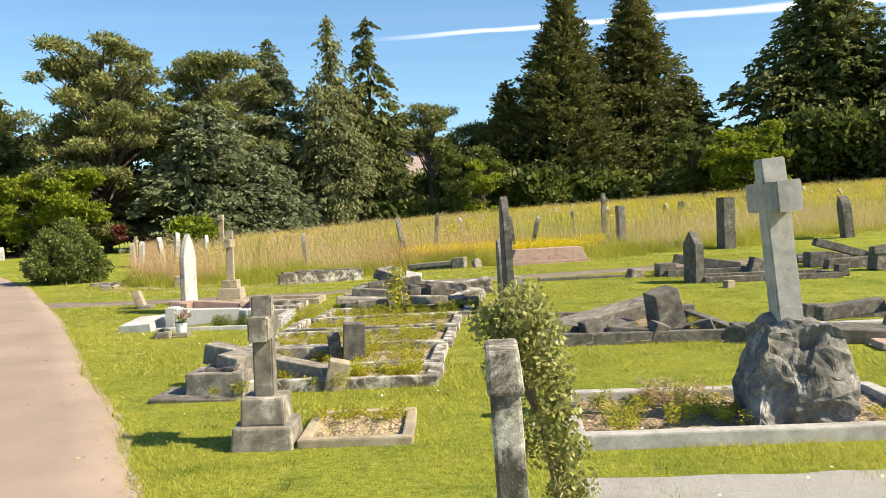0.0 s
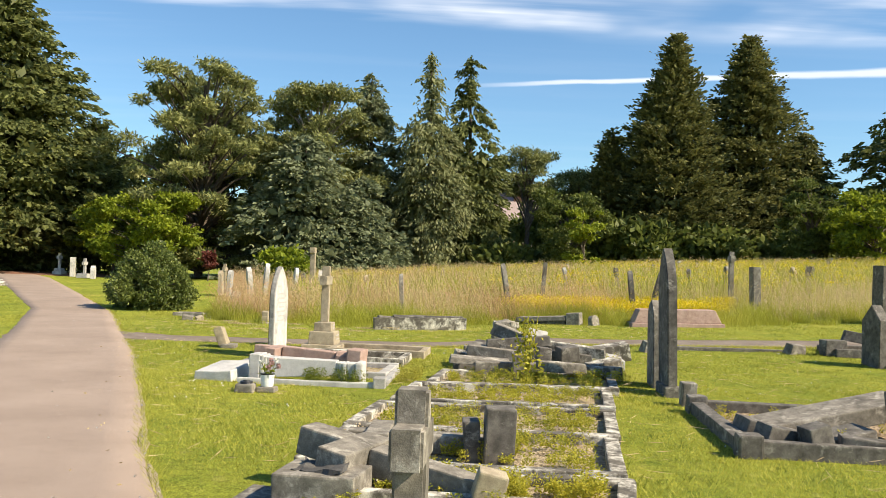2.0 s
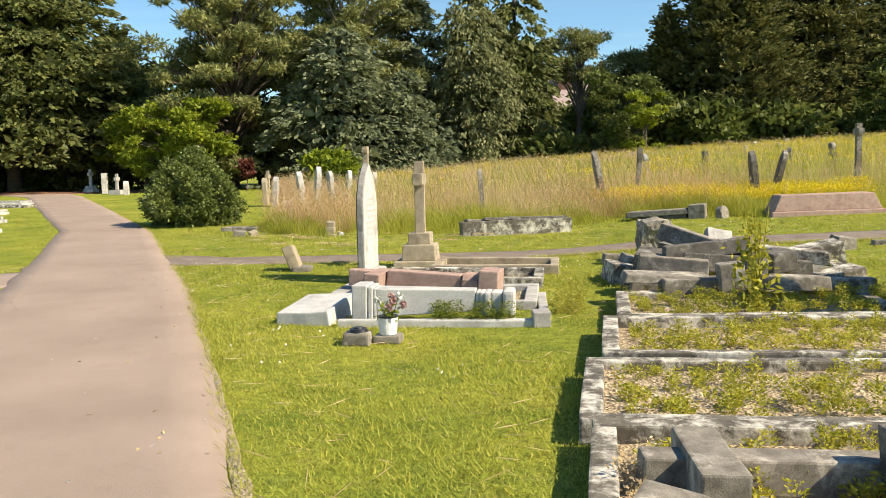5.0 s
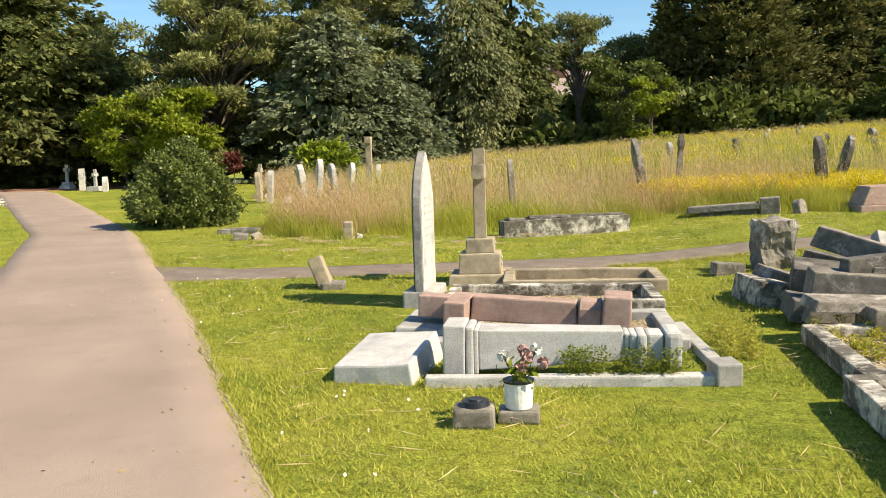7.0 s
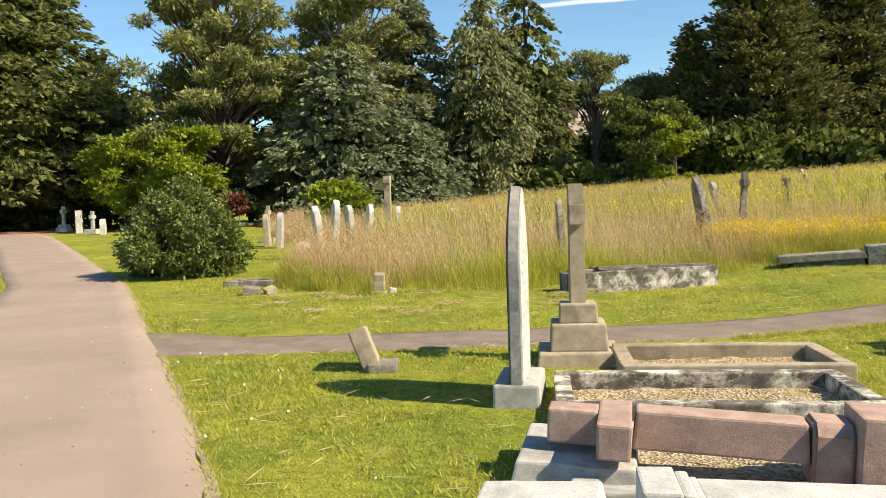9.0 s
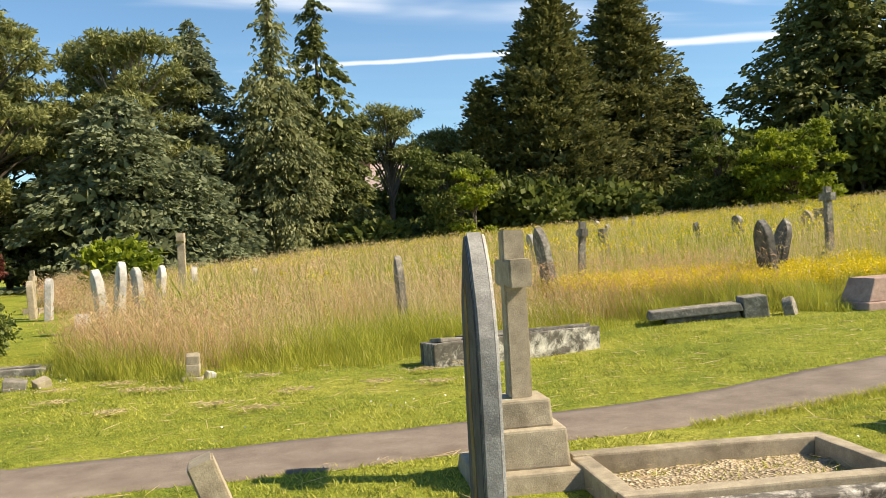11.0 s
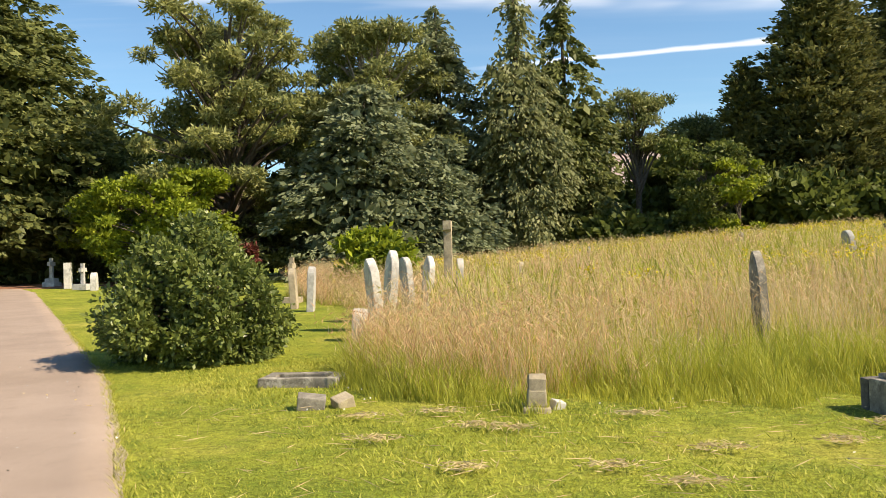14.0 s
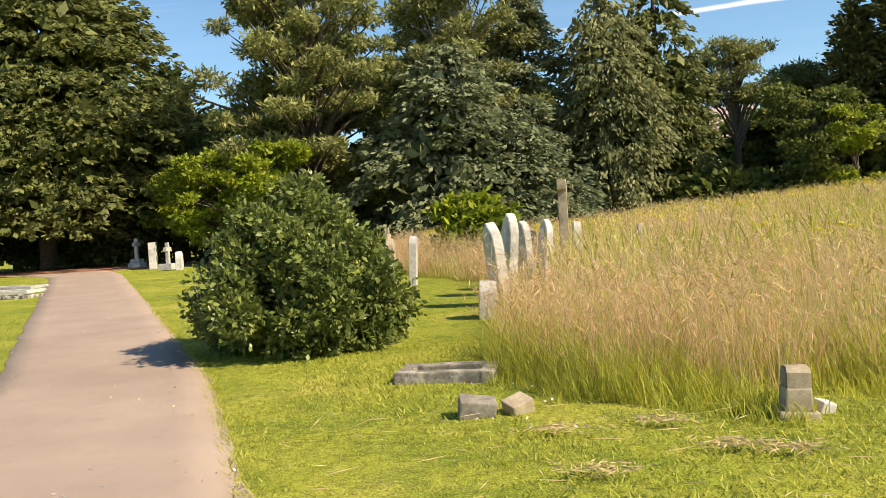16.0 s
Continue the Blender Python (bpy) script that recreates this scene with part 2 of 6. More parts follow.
TAR2, s = material("grey_tarmac")
pos = s.n("ShaderNodeNewGeometry").outputs["Position"]
g2, g3 = s.noise(pos, 3, 6, 0.65), s.noise(pos, 150, 2, 0.7)
tar = s.ramp(g2, ((0.3, (0.155, 0.12, 0.095)), (0.7, (0.25, 0.205, 0.165))))
tar = s.mix(0.6, tar, s.ramp(g3, ((0.3, 0.6), (0.7, 1.4))), "MULTIPLY")
finish(s, tar, 0.95, g3, 0.5, 0.006, 0.2)


# ---- mesh helpers ----
def mesh_of(name, verts, faces):
    """A mesh from arrays; faces all with the same number of corners."""
    verts, faces = np.asarray(verts, dtype=np.float32), np.asarray(faces, dtype=np.int32)
    me = bpy.data.meshes.new(name)
    k = faces.shape[1]
    me.vertices.add(len(verts))
    me.vertices.foreach_set("co", verts.ravel())
    me.loops.add(faces.size)
    me.loops.foreach_set("vertex_index", faces.ravel())
    me.polygons.add(len(faces))
    me.polygons.foreach_set("loop_start", np.arange(0, faces.size, k, dtype=np.int32))
    me.polygons.foreach_set("loop_total", np.full(len(faces), k, dtype=np.int32))
    me.update(calc_edges=True)
    return me


def part(name, bm, mat, parent=None, label=""):
    """Links a bmesh or a mesh as one object under a thing or part."""
    if isinstance(bm, bmesh.types.BMesh):
        me = bpy.data.meshes.new(name)
        bm.to_mesh(me)
        bm.free()
    else:
        me = bm
    me.materials.clear()
    me.materials.append(mat)
    ob = new(name, me)
    if parent is not None:
        ob.parent = parent
    if label:
        tagged(ob, label)
    return ob


def thing(name, at=(0, 0, 0), label="", category="", group="", kind="", turn=(0, 0, 0)):
    ob = new(name)
    ob.empty_display_size = 0.2
    ob.matrix_world = pose(*at, *turn)
    return tagged(ob, label, category, group, kind)


def smooth01(a, b, v):
    t = np.clip((np.asarray(v, dtype=float) - a) / (b - a), 0, 1)
    return t * t * (3 - 2 * t)


def rise(x, y):
    """Height of the ground."""
    x, y = np.asarray(x, dtype=float), np.asarray(y, dtype=float)
    z = -0.1 * smooth01(6, 13, y) * (1 - smooth01(-3, 0, x)) + 0.007 * np.clip(y - 16, 0, 40)
    z = z + 0.026 * np.clip(x + 3, 0, 40) * smooth01(15, 25, y) + 0.02 * (np.clip(y, 26, 75) - 26) * smooth01(-13, -3, x)
    return z + 0.02 * np.clip(x, 0, 40) * smooth01(26, 50, y)


def on(x, y, dz=0.0):
    return (x, y, float(rise(x, y)) + dz)


def block(l, wd, h, bevel=0.012, taper=1.0, rough=0.006, seed=0, origin="base", cuts=1):
    """A worn stone block, resting on z = 0, its top scaled by taper."""
    bm = bmesh.new()
    bmesh.ops.create_cube(bm, size=1.0)
    for v in bm.verts:
        k = taper if v.co.z > 0 else 1.0
        v.co = Vector((v.co.x * l * k, v.co.y * wd * k, (v.co.z + 0.5) * h))
    if bevel:
        bmesh.ops.bevel(bm, geom=bm.edges[:], offset=min(bevel, 0.3 * min(l, wd, h)), segments=2, affect="EDGES", profile=0.6)
    if cuts:
        long = [e for e in bm.edges if e.calc_length() > 0.25]
        bmesh.ops.subdivide_edges(bm, edges=long, cuts=cuts, use_grid_fill=True)
    wear(bm, rough, seed)
    return bm


def wear(bm, amount, seed=0, scale=6.0):
    off = Vector((seed * 3.71, seed * 1.93, seed * 2.17))
    for v in bm.verts:
        v.co += noise.noise_vector(v.co * scale + off) * amount


def join(*bms):
    out = bmesh.new()
    for b in bms:
        me = bpy.data.meshes.new("tmp")
        b.to_mesh(me)
        b.free()
        out.from_mesh(me)
        bpy.data.meshes.remove(me)
    return out


def moved(bm, m):
    bmesh.ops.transform(bm, matrix=m, verts=bm.verts)
    return bm


def prism(outline, depth, bevel=0.01, rough=0.004, seed=0):
    """An outline in y and z, made into a slab of that depth along x."""
    bm = bmesh.new()
    front = [bm.verts.new((depth / 2, y, z)) for y, z in outline]
    back = [bm.verts.new((-depth / 2, y, z)) for y, z in outline]
    n = len(outline)
    bm.faces.new(front)
    bm.faces.new(list(reversed(back)))
    for i in range(n):
        bm.faces.new((front[i], back[i], back[(i + 1) % n], front[(i + 1) % n]))
    bmesh.ops.recalc_face_normals(bm, faces=bm.faces)
    rims = [e for e in bm.edges if abs(e.verts[0].co.x - e.verts[1].co.x) < 1e-6]
    if bevel:
        bmesh.ops.bevel(bm, geom=rims, offset=bevel, segments=2, affect="EDGES")
    wear(bm, rough, seed)
    return bm


def gothic(width, height, shoulder):
    """The outline of a pointed headstone."""
    w2, pts = width / 2, []
    pts += [(-w2, 0), (w2, 0), (w2, shoulder)]
    for i in range(1, 11):
        a = i / 10
        pts.append((w2 * max(1 - a ** 2.5, 0.02), shoulder + (height - shoulder) * a))
    right = pts[2:]
    return pts + [(-y, z) for y, z in reversed(right[:-1])]


def rounded(width, height):
    w2 = width / 2
    arc = [(w2 * math.cos(math.pi * i / 12), height - w2 * 0.8 + w2 * 0.8 * math.sin(math.pi * i / 12)) for i in range(13)]
    return [(-w2, 0), (w2, 0)] + arc


def tube(points, radii, sides=7):
    """A tapered limb along points."""
    vs, fs = [], []
    pts = [Vector(p) for p in points]
    for i, p in enumerate(pts):
        d = (pts[min(i + 1, len(pts) - 1)] - pts[max(i - 1, 0)]).normalized()
        a = d.orthogonal().normalized()
        b = d.cross(a)
        for k in range(sides):
            t = 2 * math.pi * k / sides
            vs.append(p + (a * math.cos(t) + b * math.sin(t)) * radii[i])
    for i in range(len(pts) - 1):
        for k in range(sides):
            k2 = (k + 1) % sides
            fs.append((i * sides + k, i * sides + k2, (i + 1) * sides + k2, (i + 1) * sides + k))
    return vs, fs


def tubes(name, limbs, sides=7):
    vs, fs = [], []
    for pts, rad in limbs:
        v, f = tube(pts, rad, sides)
        fs += [tuple(i + len(vs) for i in q) for q in f]
        vs += v
    return mesh_of(name, [tuple(v) for v in vs], fs)


def leaves(rng, centres, axis, length, width, level=0.0):
    """A rhombic leaf at each centre along its axis; half lengths and half widths."""
    n = len(centres)
    axis = axis / (np.linalg.norm(axis, axis=1, keepdims=True) + 1e-9)
    side = np.cross(axis, rng.normal(size=(n, 3)) + np.array((0, 0, level)))
    side /= np.linalg.norm(side, axis=1, keepdims=True) + 1e-9
    fold = np.cross(axis, side)
    a, b = axis * np.reshape(length, (-1, 1)), side * np.reshape(width, (-1, 1))
    v = np.stack((centres - a, centres + b + fold * 0.15 * np.reshape(width, (-1, 1)), centres + a, centres - b), axis=1).reshape(-1, 3)
    i = np.arange(n, dtype=np.int32) * 4
    return v, np.concatenate((np.stack((i, i + 1, i + 2), 1), np.stack((i, i + 2, i + 3), 1)))


def leaf_mesh(name, rng, centres, axis, length, width, level=0.0):
    v, f = leaves(rng, centres, axis, length, width, level)
    return mesh_of(name, v, f)


# ---- ground and paths ----
EDGE_R = ((4.2, -8), (0.55, 0), (-1.8, 4.92), (-3.0, 7.72), (-3.9, 9.4), (-5.12, 12.07), (-7.4, 16.8), (-9.05, 19.8), (-10.5, 22.6), (-12.5, 26.3), (-16.0, 31.8), (-29.0, 52.0), (-34.0, 58.6), (-41, 61.4), (-56, 62.8))
EDGE_L = ((-0.5, -8), (-2.9, 0), (-4.9, 5.2), (-6.1, 8.4), (-6.7, 9.9), (-7.55, 11.7), (-10.1, 17.0), (-11.8, 20.4), (-13.2, 23.0), (-14.9, 26.3), (-18.7, 31.9), (-32.0, 51.5), (-37.0, 56.2), (-43, 58.4), (-56, 59.8))
LANE_LOW = ((-9.3, 19.0), (-7.6, 19.15), (-6.4, 19.25), (-4.06, 19.55), (-1.15, 20.0), (0.5, 20.05), (5, 20.6), (14, 22), (40, 27))
LANE_HIGH = ((-9.5, 20.6), (-8.1, 20.1), (-6.5, 20.25), (-4.3, 20.5), (-0.3, 21.3), (1.0, 21.25), (5, 21.8), (14, 23.2), (40, 28.4))


def edge_x(edge, y):
    return np.interp(y, [p[1] for p in edge], [p[0] for p in edge])


def lane_y(edge, x):
    return np.interp(x, [p[0] for p in edge], [p[1] for p in edge])


def on_path(x, y):
    road = (x < edge_x(EDGE_R, y)) & (x > edge_x(EDGE_L, y))
    lane = (x > -9) & (x < 14) & (y > lane_y(LANE_LOW, x)) & (y < lane_y(LANE_HIGH, x))
    other = (x < -9) & (x > -30) & (y < np.interp(x, (-30, -17, -12.5, -9.9), (13, 16.2, 17.4, 18.6))) & (y > np.interp(x, (-30, -17, -12.0, -9.6), (11.6, 15.0, 16.1, 16.8)))
    return road | lane | other


MEADOW_FRONT = ((-30, 90), (-19, 64), (-15.5, 44), (-11.0, 36), (-10.1, 31), (-9.6, 26.2), (-8.9, 25.2), (-7.4, 24.5), (-5.6, 24.9), (-2.2, 25.9), (-0.6, 26.5), (1.8, 25.7), (5, 26.2), (8.2, 27.2), (15.6, 30.5), (45, 36))


def in_meadow(x, y, margin=0.0):
    return y > np.interp(x, [p[0] for p in MEADOW_FRONT], [p[1] for p in MEADOW_FRONT]) + margin


def sheet(name, xs, ys, mat, height):
    gx, gy = np.meshgrid(xs, ys)
    verts = np.stack((gx.ravel(), gy.ravel(), height(gx, gy).ravel()), 1)
    n, m = len(xs), len(ys)
    i = (np.arange(m - 1)[:, None] * n + np.arange(n - 1)[None, :]).ravel()
    return part(name, mesh_of(name, verts, np.stack((i, i + 1, i + n + 1, i + n), 1)), mat)


def spread(lo, hi, step, far):
    mid = np.arange(lo, hi + step / 2, step)
    tail = np.geomspace(2, far, 24)
    return np.concatenate((lo - tail[::-1], mid, hi + tail))


ground = sheet("ground", spread(-45, 45, 0.6, 900), spread(-10, 80, 0.6, 900), LAWN, rise)
ground.data.polygons.foreach_set("use_smooth", np.ones(len(ground.data.polygons), dtype=bool))
tagged(ground, "mown yellow-green cemetery lawn on gently rising ground", "lawn", kind="structure")


def strip(name, left, right, mat, lift, label):
    """A paved strip between two edges, with a thin crumbling edge."""
    rng, vs, across = np.random.default_rng(5), [], 9
    rows = 0
    for (a, b), (c, d) in zip(zip(left, left[1:]), zip(right, right[1:])):
        n = max(2, int(math.dist(a, b) / 0.3))
        for k in range(n):
            f = k / n
            p = np.array(a) * (1 - f) + np.array(b) * f
            q = np.array(c) * (1 - f) + np.array(d) * f
            p, q = p + rng.normal(0, 0.02, 2), q + rng.normal(0, 0.02, 2)
            for j in range(across):
                u = (0, 0.012, 0.15, 0.32, 0.5, 0.68, 0.85, 0.988, 1)[j]
                x, y = p * (1 - u) + q * u
                z = float(rise(x, y)) + (lift if 0 < j < across - 1 else -0.03)
                vs.append((x, y, z))
            rows += 1
    i = (np.arange(rows - 1)[:, None] * across + np.arange(across - 1)[None, :]).ravel()
    ob = part(name, mesh_of(name, vs, np.stack((i, i + 1, i + across + 1, i + across), 1)), mat)
    return tagged(ob, label, "path", kind="structure")


BARE = gravel("bare_edge_soil", (0.27, 0.21, 0.13), (0.46, 0.37, 0.25), 60)
strip("path_edge", tuple((x - 0.05, y) for x, y in EDGE_R), tuple((x + 0.035, y) for x, y in EDGE_R), BARE, 0.010, "dry sandy strip of bare soil along the path edge")
strip("left_path", ((-9.9, 18.6), (-12.5, 17.4), (-17, 16.2), (-30, 13)), ((-9.6, 16.8), (-12.0, 16.1), (-17, 15.0), (-30, 11.6)), TAR, 0.014, "tan tarmac branch path across the lawn")
strip("path", EDGE_L, EDGE_R, TAR, 0.022, "worn pinkish tan tarmac cemetery path with crumbling edges")
strip("side_path", LANE_HIGH, LANE_LOW, TAR2, 0.016, "narrow grey tarmac side path across the lawn")


# ---- trees ----
def conifer(name, at, height, radius, mat, seed, n=15000, power=0.75, droop=0.35, start=0.04, bare_top=0.0, label="", leaf_len=0.165, lump=0.25, spray=-0.3, ragged=0.2, group=7):
    """A trunk and whorls of boughs, each carrying flat tufts of small needle sprays; n is the number of sprays."""
    rng = np.random.default_rng(seed)
    tree = thing(name, at, label, "tree")
    lean = rng.normal(0, 0.012, 2) * height
    part("trunk", tubes("trunk", [([(0, 0, -0.3), (lean[0] * .4, lean[1] * .4, height * 0.5), (lean[0], lean[1], height)], [min(radius, 6) * 0.09, min(radius, 6) * 0.05, 0.02])], 8), BARK, tree)
    per = 13
    tufts = n // per
    boughs = max(tufts // group, 40)
    bu = rng.random(boughs) * (1 - start) + start
    baz = rng.random(boughs) * 2 * np.pi
    lob = 1 + lump * np.sin(baz * 2 + seed) * np.cos(bu * 9 + seed) + rng.normal(0, ragged, boughs)
    reach = radius * np.clip(1 - bu, 0.0, 1) ** power * np.clip(lob, 0.45, 1.5) * np.clip((bu - start) / 0.10 + 0.7, 0, 1) + 0.16
    if bare_top:
        high = bu > 1 - bare_top
        reach = np.where(high, np.where(rng.random(boughs) < 0.82, 0.12, reach * 0.75 + 0.2), reach)
    share = reach + 0.12 * radius
    pick = rng.choice(boughs, tufts, p=share / share.sum())
    k = 1 - rng.random(tufts) ** 1.9 * 0.6
    r = reach[pick] * k
    a = baz[pick] + rng.normal(0, 0.13, tufts)
    z = bu[pick] * height - droop * r * k + 0.15 * r * k * k + rng.normal(0, 0.10, tufts)
    idx = np.repeat(np.arange(tufts), per)
    m = len(idx)
    out = rng.normal(0, 0.26, m)
    side = rng.normal(0, 0.20, m)
    aa, rr = a[idx], np.maximum(r[idx] + out, 0.02)
    zz = z[idx] + rng.normal(0, 0.07, m) - 0.35 * np.abs(side) + (spray * 0.6) * out
    bend = np.clip(zz / height, 0, 1)
    c = np.stack((np.cos(aa) * rr - np.sin(aa) * side + lean[0] * bend, np.sin(aa) * rr + np.cos(aa) * side + lean[1] * bend, np.maximum(zz, 0.2)), 1)
    turn = aa + side * 2.2 + rng.normal(0, 0.35, m)
    d = np.stack((np.cos(turn), np.sin(turn), spray + rng.normal(0, 0.3, m)), 1)
    ln = leaf_len * (0.6 + 0.8 * rng.random(m))
    # broad filler sprays added deep inside the crown to block the sky
    q = n // 7
    pick = rng.choice(boughs, q, p=share / share.sum())
    deep_r = reach[pick] * (0.25 + 0.5 * rng.random(q))
    da = baz[pick] + rng.normal(0, 0.3, q)
    dz = np.maximum(bu[pick] * height - droop * deep_r * 0.6, 0.4)
    c = np.concatenate((c, np.stack((np.cos(da) * deep_r + lean[0] * dz / height, np.sin(da) * deep_r + lean[1] * dz / height, dz), 1)))
    d = np.concatenate((d, rng.normal(size=(q, 3)) + np.array((0, 0, -0.6))))
    ln = np.concatenate((ln, leaf_len * (1.6 + 1.4 * rng.random(q)) * np.clip(deep_r + 0.25, 0.3, 1)))
    part("crown", leaf_mesh("crown", rng, c, d, ln, ln * 0.48, 1.1), mat, tree)
    return tree


def clumped(name, at, trunk, clumps, mat, seed, size=0.16, per=420, label="", bark=BARK, flat=0.6, category="tree", shell=0.55, ratio=0.55):
    """A trunk with limbs to each clump of leaves; clumps are (x, y, z, radius)."""
    rng = np.random.default_rng(seed)
    tree = thing(name, at, label, category)
    limbs = []
    th, tr = trunk
    limbs.append(([(0, 0, -0.2), (0.05 * th * rng.normal(), 0.03 * th, th * 0.5), (0, 0, th)], [tr, tr * 0.75, tr * 0.3]))
    for x, y, z, r in clumps:
        h0 = min(th * 0.95, z * (0.45 + 0.35 * rng.random()))
        limbs.append(([(0, 0, h0), (x * 0.5, y * 0.5, h0 + (z - h0) * 0.65), (x, y, z)], [tr * 0.42, tr * 0.25, tr * 0.08]))
    part("trunk", tubes("trunk", limbs, 6), bark, tree)
    cs, ds = [], []
    for x, y, z, r in clumps:
        n = int(per * r * r)
        d = rng.normal(size=(n, 3))
        d /= np.linalg.norm(d, axis=1, keepdims=True)
        rad = r * (shell + (1 - shell) * rng.random(n)) * (1 + 0.38 * np.sin(d[:, 0] * 5 + seed) * np.cos(d[:, 1] * 4 + d[:, 2] * 5)) * (1 + rng.normal(0, 0.1, n))
        p = d * rad[:, None] * np.array((1, 1, flat))
        cs.append(p + np.array((x, y, z)))
        ds.append(d + rng.normal(0, 0.6, (n, 3)))
    c, d = np.concatenate(cs), np.concatenate(ds)
    c[:, 2] = np.maximum(c[:, 2], 0.05)
    ln = size * (0.6 + 0.8 * rng.random(len(c)))
    part("crown", leaf_mesh("crown", rng, c, d, ln, ln * ratio), mat, tree)
    return tree


def ball_clumps(rng, n, rx, ry, z0, z1, r0, r1, top=0.6):
    out = []
    for _ in range(n):
        u = rng.random()
        wide = (1 - (2 * u - 1) ** 2 * top) ** 0.5
        a = rng.random() * 2 * math.pi
        k = rng.random() ** 0.5
        out.append((math.cos(a) * rx * wide * k, math.sin(a) * ry * wide * k, z0 + (z1 - z0) * u, r0 + (r1 - r0) * rng.random()))
    return out


def pad_clumps(rng, height, radius, tiers, first=0.3, top=0.6):
    """Flat pads of a pine, tier over tier, on limbs of uneven reach with gaps between."""
    out = []
    for i in range(tiers):
        v = i / (tiers - 1)
        u = first + (1 - first) * v
        reach = radius * (1.0 - (1 - top) * v ** 2)
        limbs = 8 if v < 0.9 else 6
        for k in range(limbs):
            a = 2 * math.pi * (k + rng.random() * 0.9) / limbs + i * 1.3
            q = reach * (0.55 + 0.5 * rng.random())
            lift = rng.normal() * 0.45
            for f in (0.45, 0.75, 1.0):
                out.append((math.cos(a) * q * f + rng.normal() * 0.3, math.sin(a) * q * f + rng.normal() * 0.3, height * u - 0.5 + lift + rng.normal() * 0.15, (0.75 + 0.55 * rng.random()) * (1.25 - 0.4 * f)))
    return out


conifer("conifer_tree", (-41.5, 65.0, 0.18), 24.0, 12.0, CONIFER, 3, group=4, n=74000, power=0.85, droop=0.35, start=0.13, leaf_len=0.205, label="tall dark spreading conifer beside the path end")
conifer("conifer_tree", (-34.9, 68.5, 0.18), 12.2, 5.2, CONIFER, 4, group=4, n=15000, power=0.6, spray=0.5, ragged=0.3, leaf_len=0.16, label="dark conifer behind the path")
clumped("pine_tree", (-24.3, 63.6, 0.18), (14.0, 0.34), pad_clumps(np.random.default_rng(5), 15.0, 6.6, 8, 0.16, 0.66), PINE, 5, size=0.17, per=350, ratio=0.3, flat=0.5, label="tall pine with flat spreading tiers of needles", category="tree")
clumped("pine_tree", (-16.8, 66.7, 0.18), (13.0, 0.30), pad_clumps(np.random.default_rng(6), 14.2, 4.9, 8, 0.2, 0.8), PINE, 6, size=0.17, per=290, ratio=0.3, flat=0.5, label="tall pine with open crown and pale limbs", category="tree", bark=PALE_BARK)
conifer("conifer_tree", (-16.2, 61.6, 0.18), 10.2, 4.4, BLUE, 7, group=4, n=26000, power=0.38, droop=0.5, lump=0.5, ragged=0.3, label="blue-green spruce with drooping boughs")
conifer("conifer_tree", (-12.6, 63.8, 0.18), 7.6, 3.2, BLUE, 71, group=4, n=15000, power=0.4, droop=0.5, lump=0.45, ragged=0.3, label="lower blue-green spruce with drooping boughs")
conifer("conifer_tree", (-12.8, 69.3, 0.18), 16.0, 3.4, BLUE, 8, group=4, n=20000, power=0.5, lump=0.45, ragged=0.32, label="tall narrow blue-green conifer with ragged boughs")
conifer("conifer_tree", (-8.2, 67.9, 0.57), 17.0, 3.5, GREYLEAF, 9, group=3, n=26000, power=0.42, droop=0.9, bare_top=0.27, spray=-1.0, leaf_len=0.135, label="slender grey-green tree with a thin bare top")
conifer("conifer_tree", (-5.3, 70.3, 0.95), 17.0, 3.3, CONIFER, 10, n=20000, power=0.5, droop=0.7, bare_top=0.24, spray=-0.7, label="tall narrow conifer with thin dead top")
clumped("pine_tree", (-0.8, 72.9, 1.26), (8.0, 0.24), [(x, y, z, r) for x, y, z, r in ball_clumps(np.random.default_rng(11), 26, 2.5, 2.0, 6.4, 9.8, 0.7, 1.25)], PINE, 11, size=0.13, per=640, ratio=0.3, flat=0.5, label="open round-topped pine with bare limbs", category="tree")
clumped("pine_tree", (3.4, 75.4, 1.44), (6.5, 0.19), ball_clumps(np.random.default_rng(12), 26, 1.9, 1.6, 3.4, 8.4, 0.7, 1.2), PINE, 12, size=0.13, per=600, ratio=0.3, flat=0.5, label="small pine behind the meadow", category="tree")
conifer("conifer_tree", (10.0, 72.4, 1.75), 18.5, 5.9, CYPRESS, 13, group=2, n=52000, power=0.85, lump=0.14, droop=0.1, spray=0.35, ragged=0.14, label="broad dense dark green cypress")
conifer("conifer_tree", (16.7, 75.4, 2.11), 19.0, 6.7, CYPRESS, 14, group=2, n=54000, power=0.8, lump=0.2, droop=0.15, spray=0.2, ragged=0.18, label="broad dense dark olive cypress")
conifer("conifer_tree", (5.8, 71.8, 1.54), 11.0, 2.7, CYPRESS, 15, group=2, n=15000, power=0.6, droop=0.1, spray=0.3, label="dark lower cypress beside a taller one")
conifer("conifer_tree", (21.0, 73.9, 2.27), 10.8, 3.6, CYPRESS, 16, group=2, n=14000, power=0.6, label="dark lower conifer at the meadow edge")
conifer("conifer_tree", (31.9, 71.9, 2.75), 17.6, 9.2, CONIFER, 17, group=4, n=44000, power=0.55, droop=0.4, leaf_len=0.22, ragged=0.25, label="very dark tall conifer beside the meadow")
conifer("conifer_tree", (38.1, 67.9, 2.95), 16.2, 6.8, CONIFER, 18, n=22000, power=0.6, droop=0.5, leaf_len=0.19, label="very dark tall conifer at the far side")
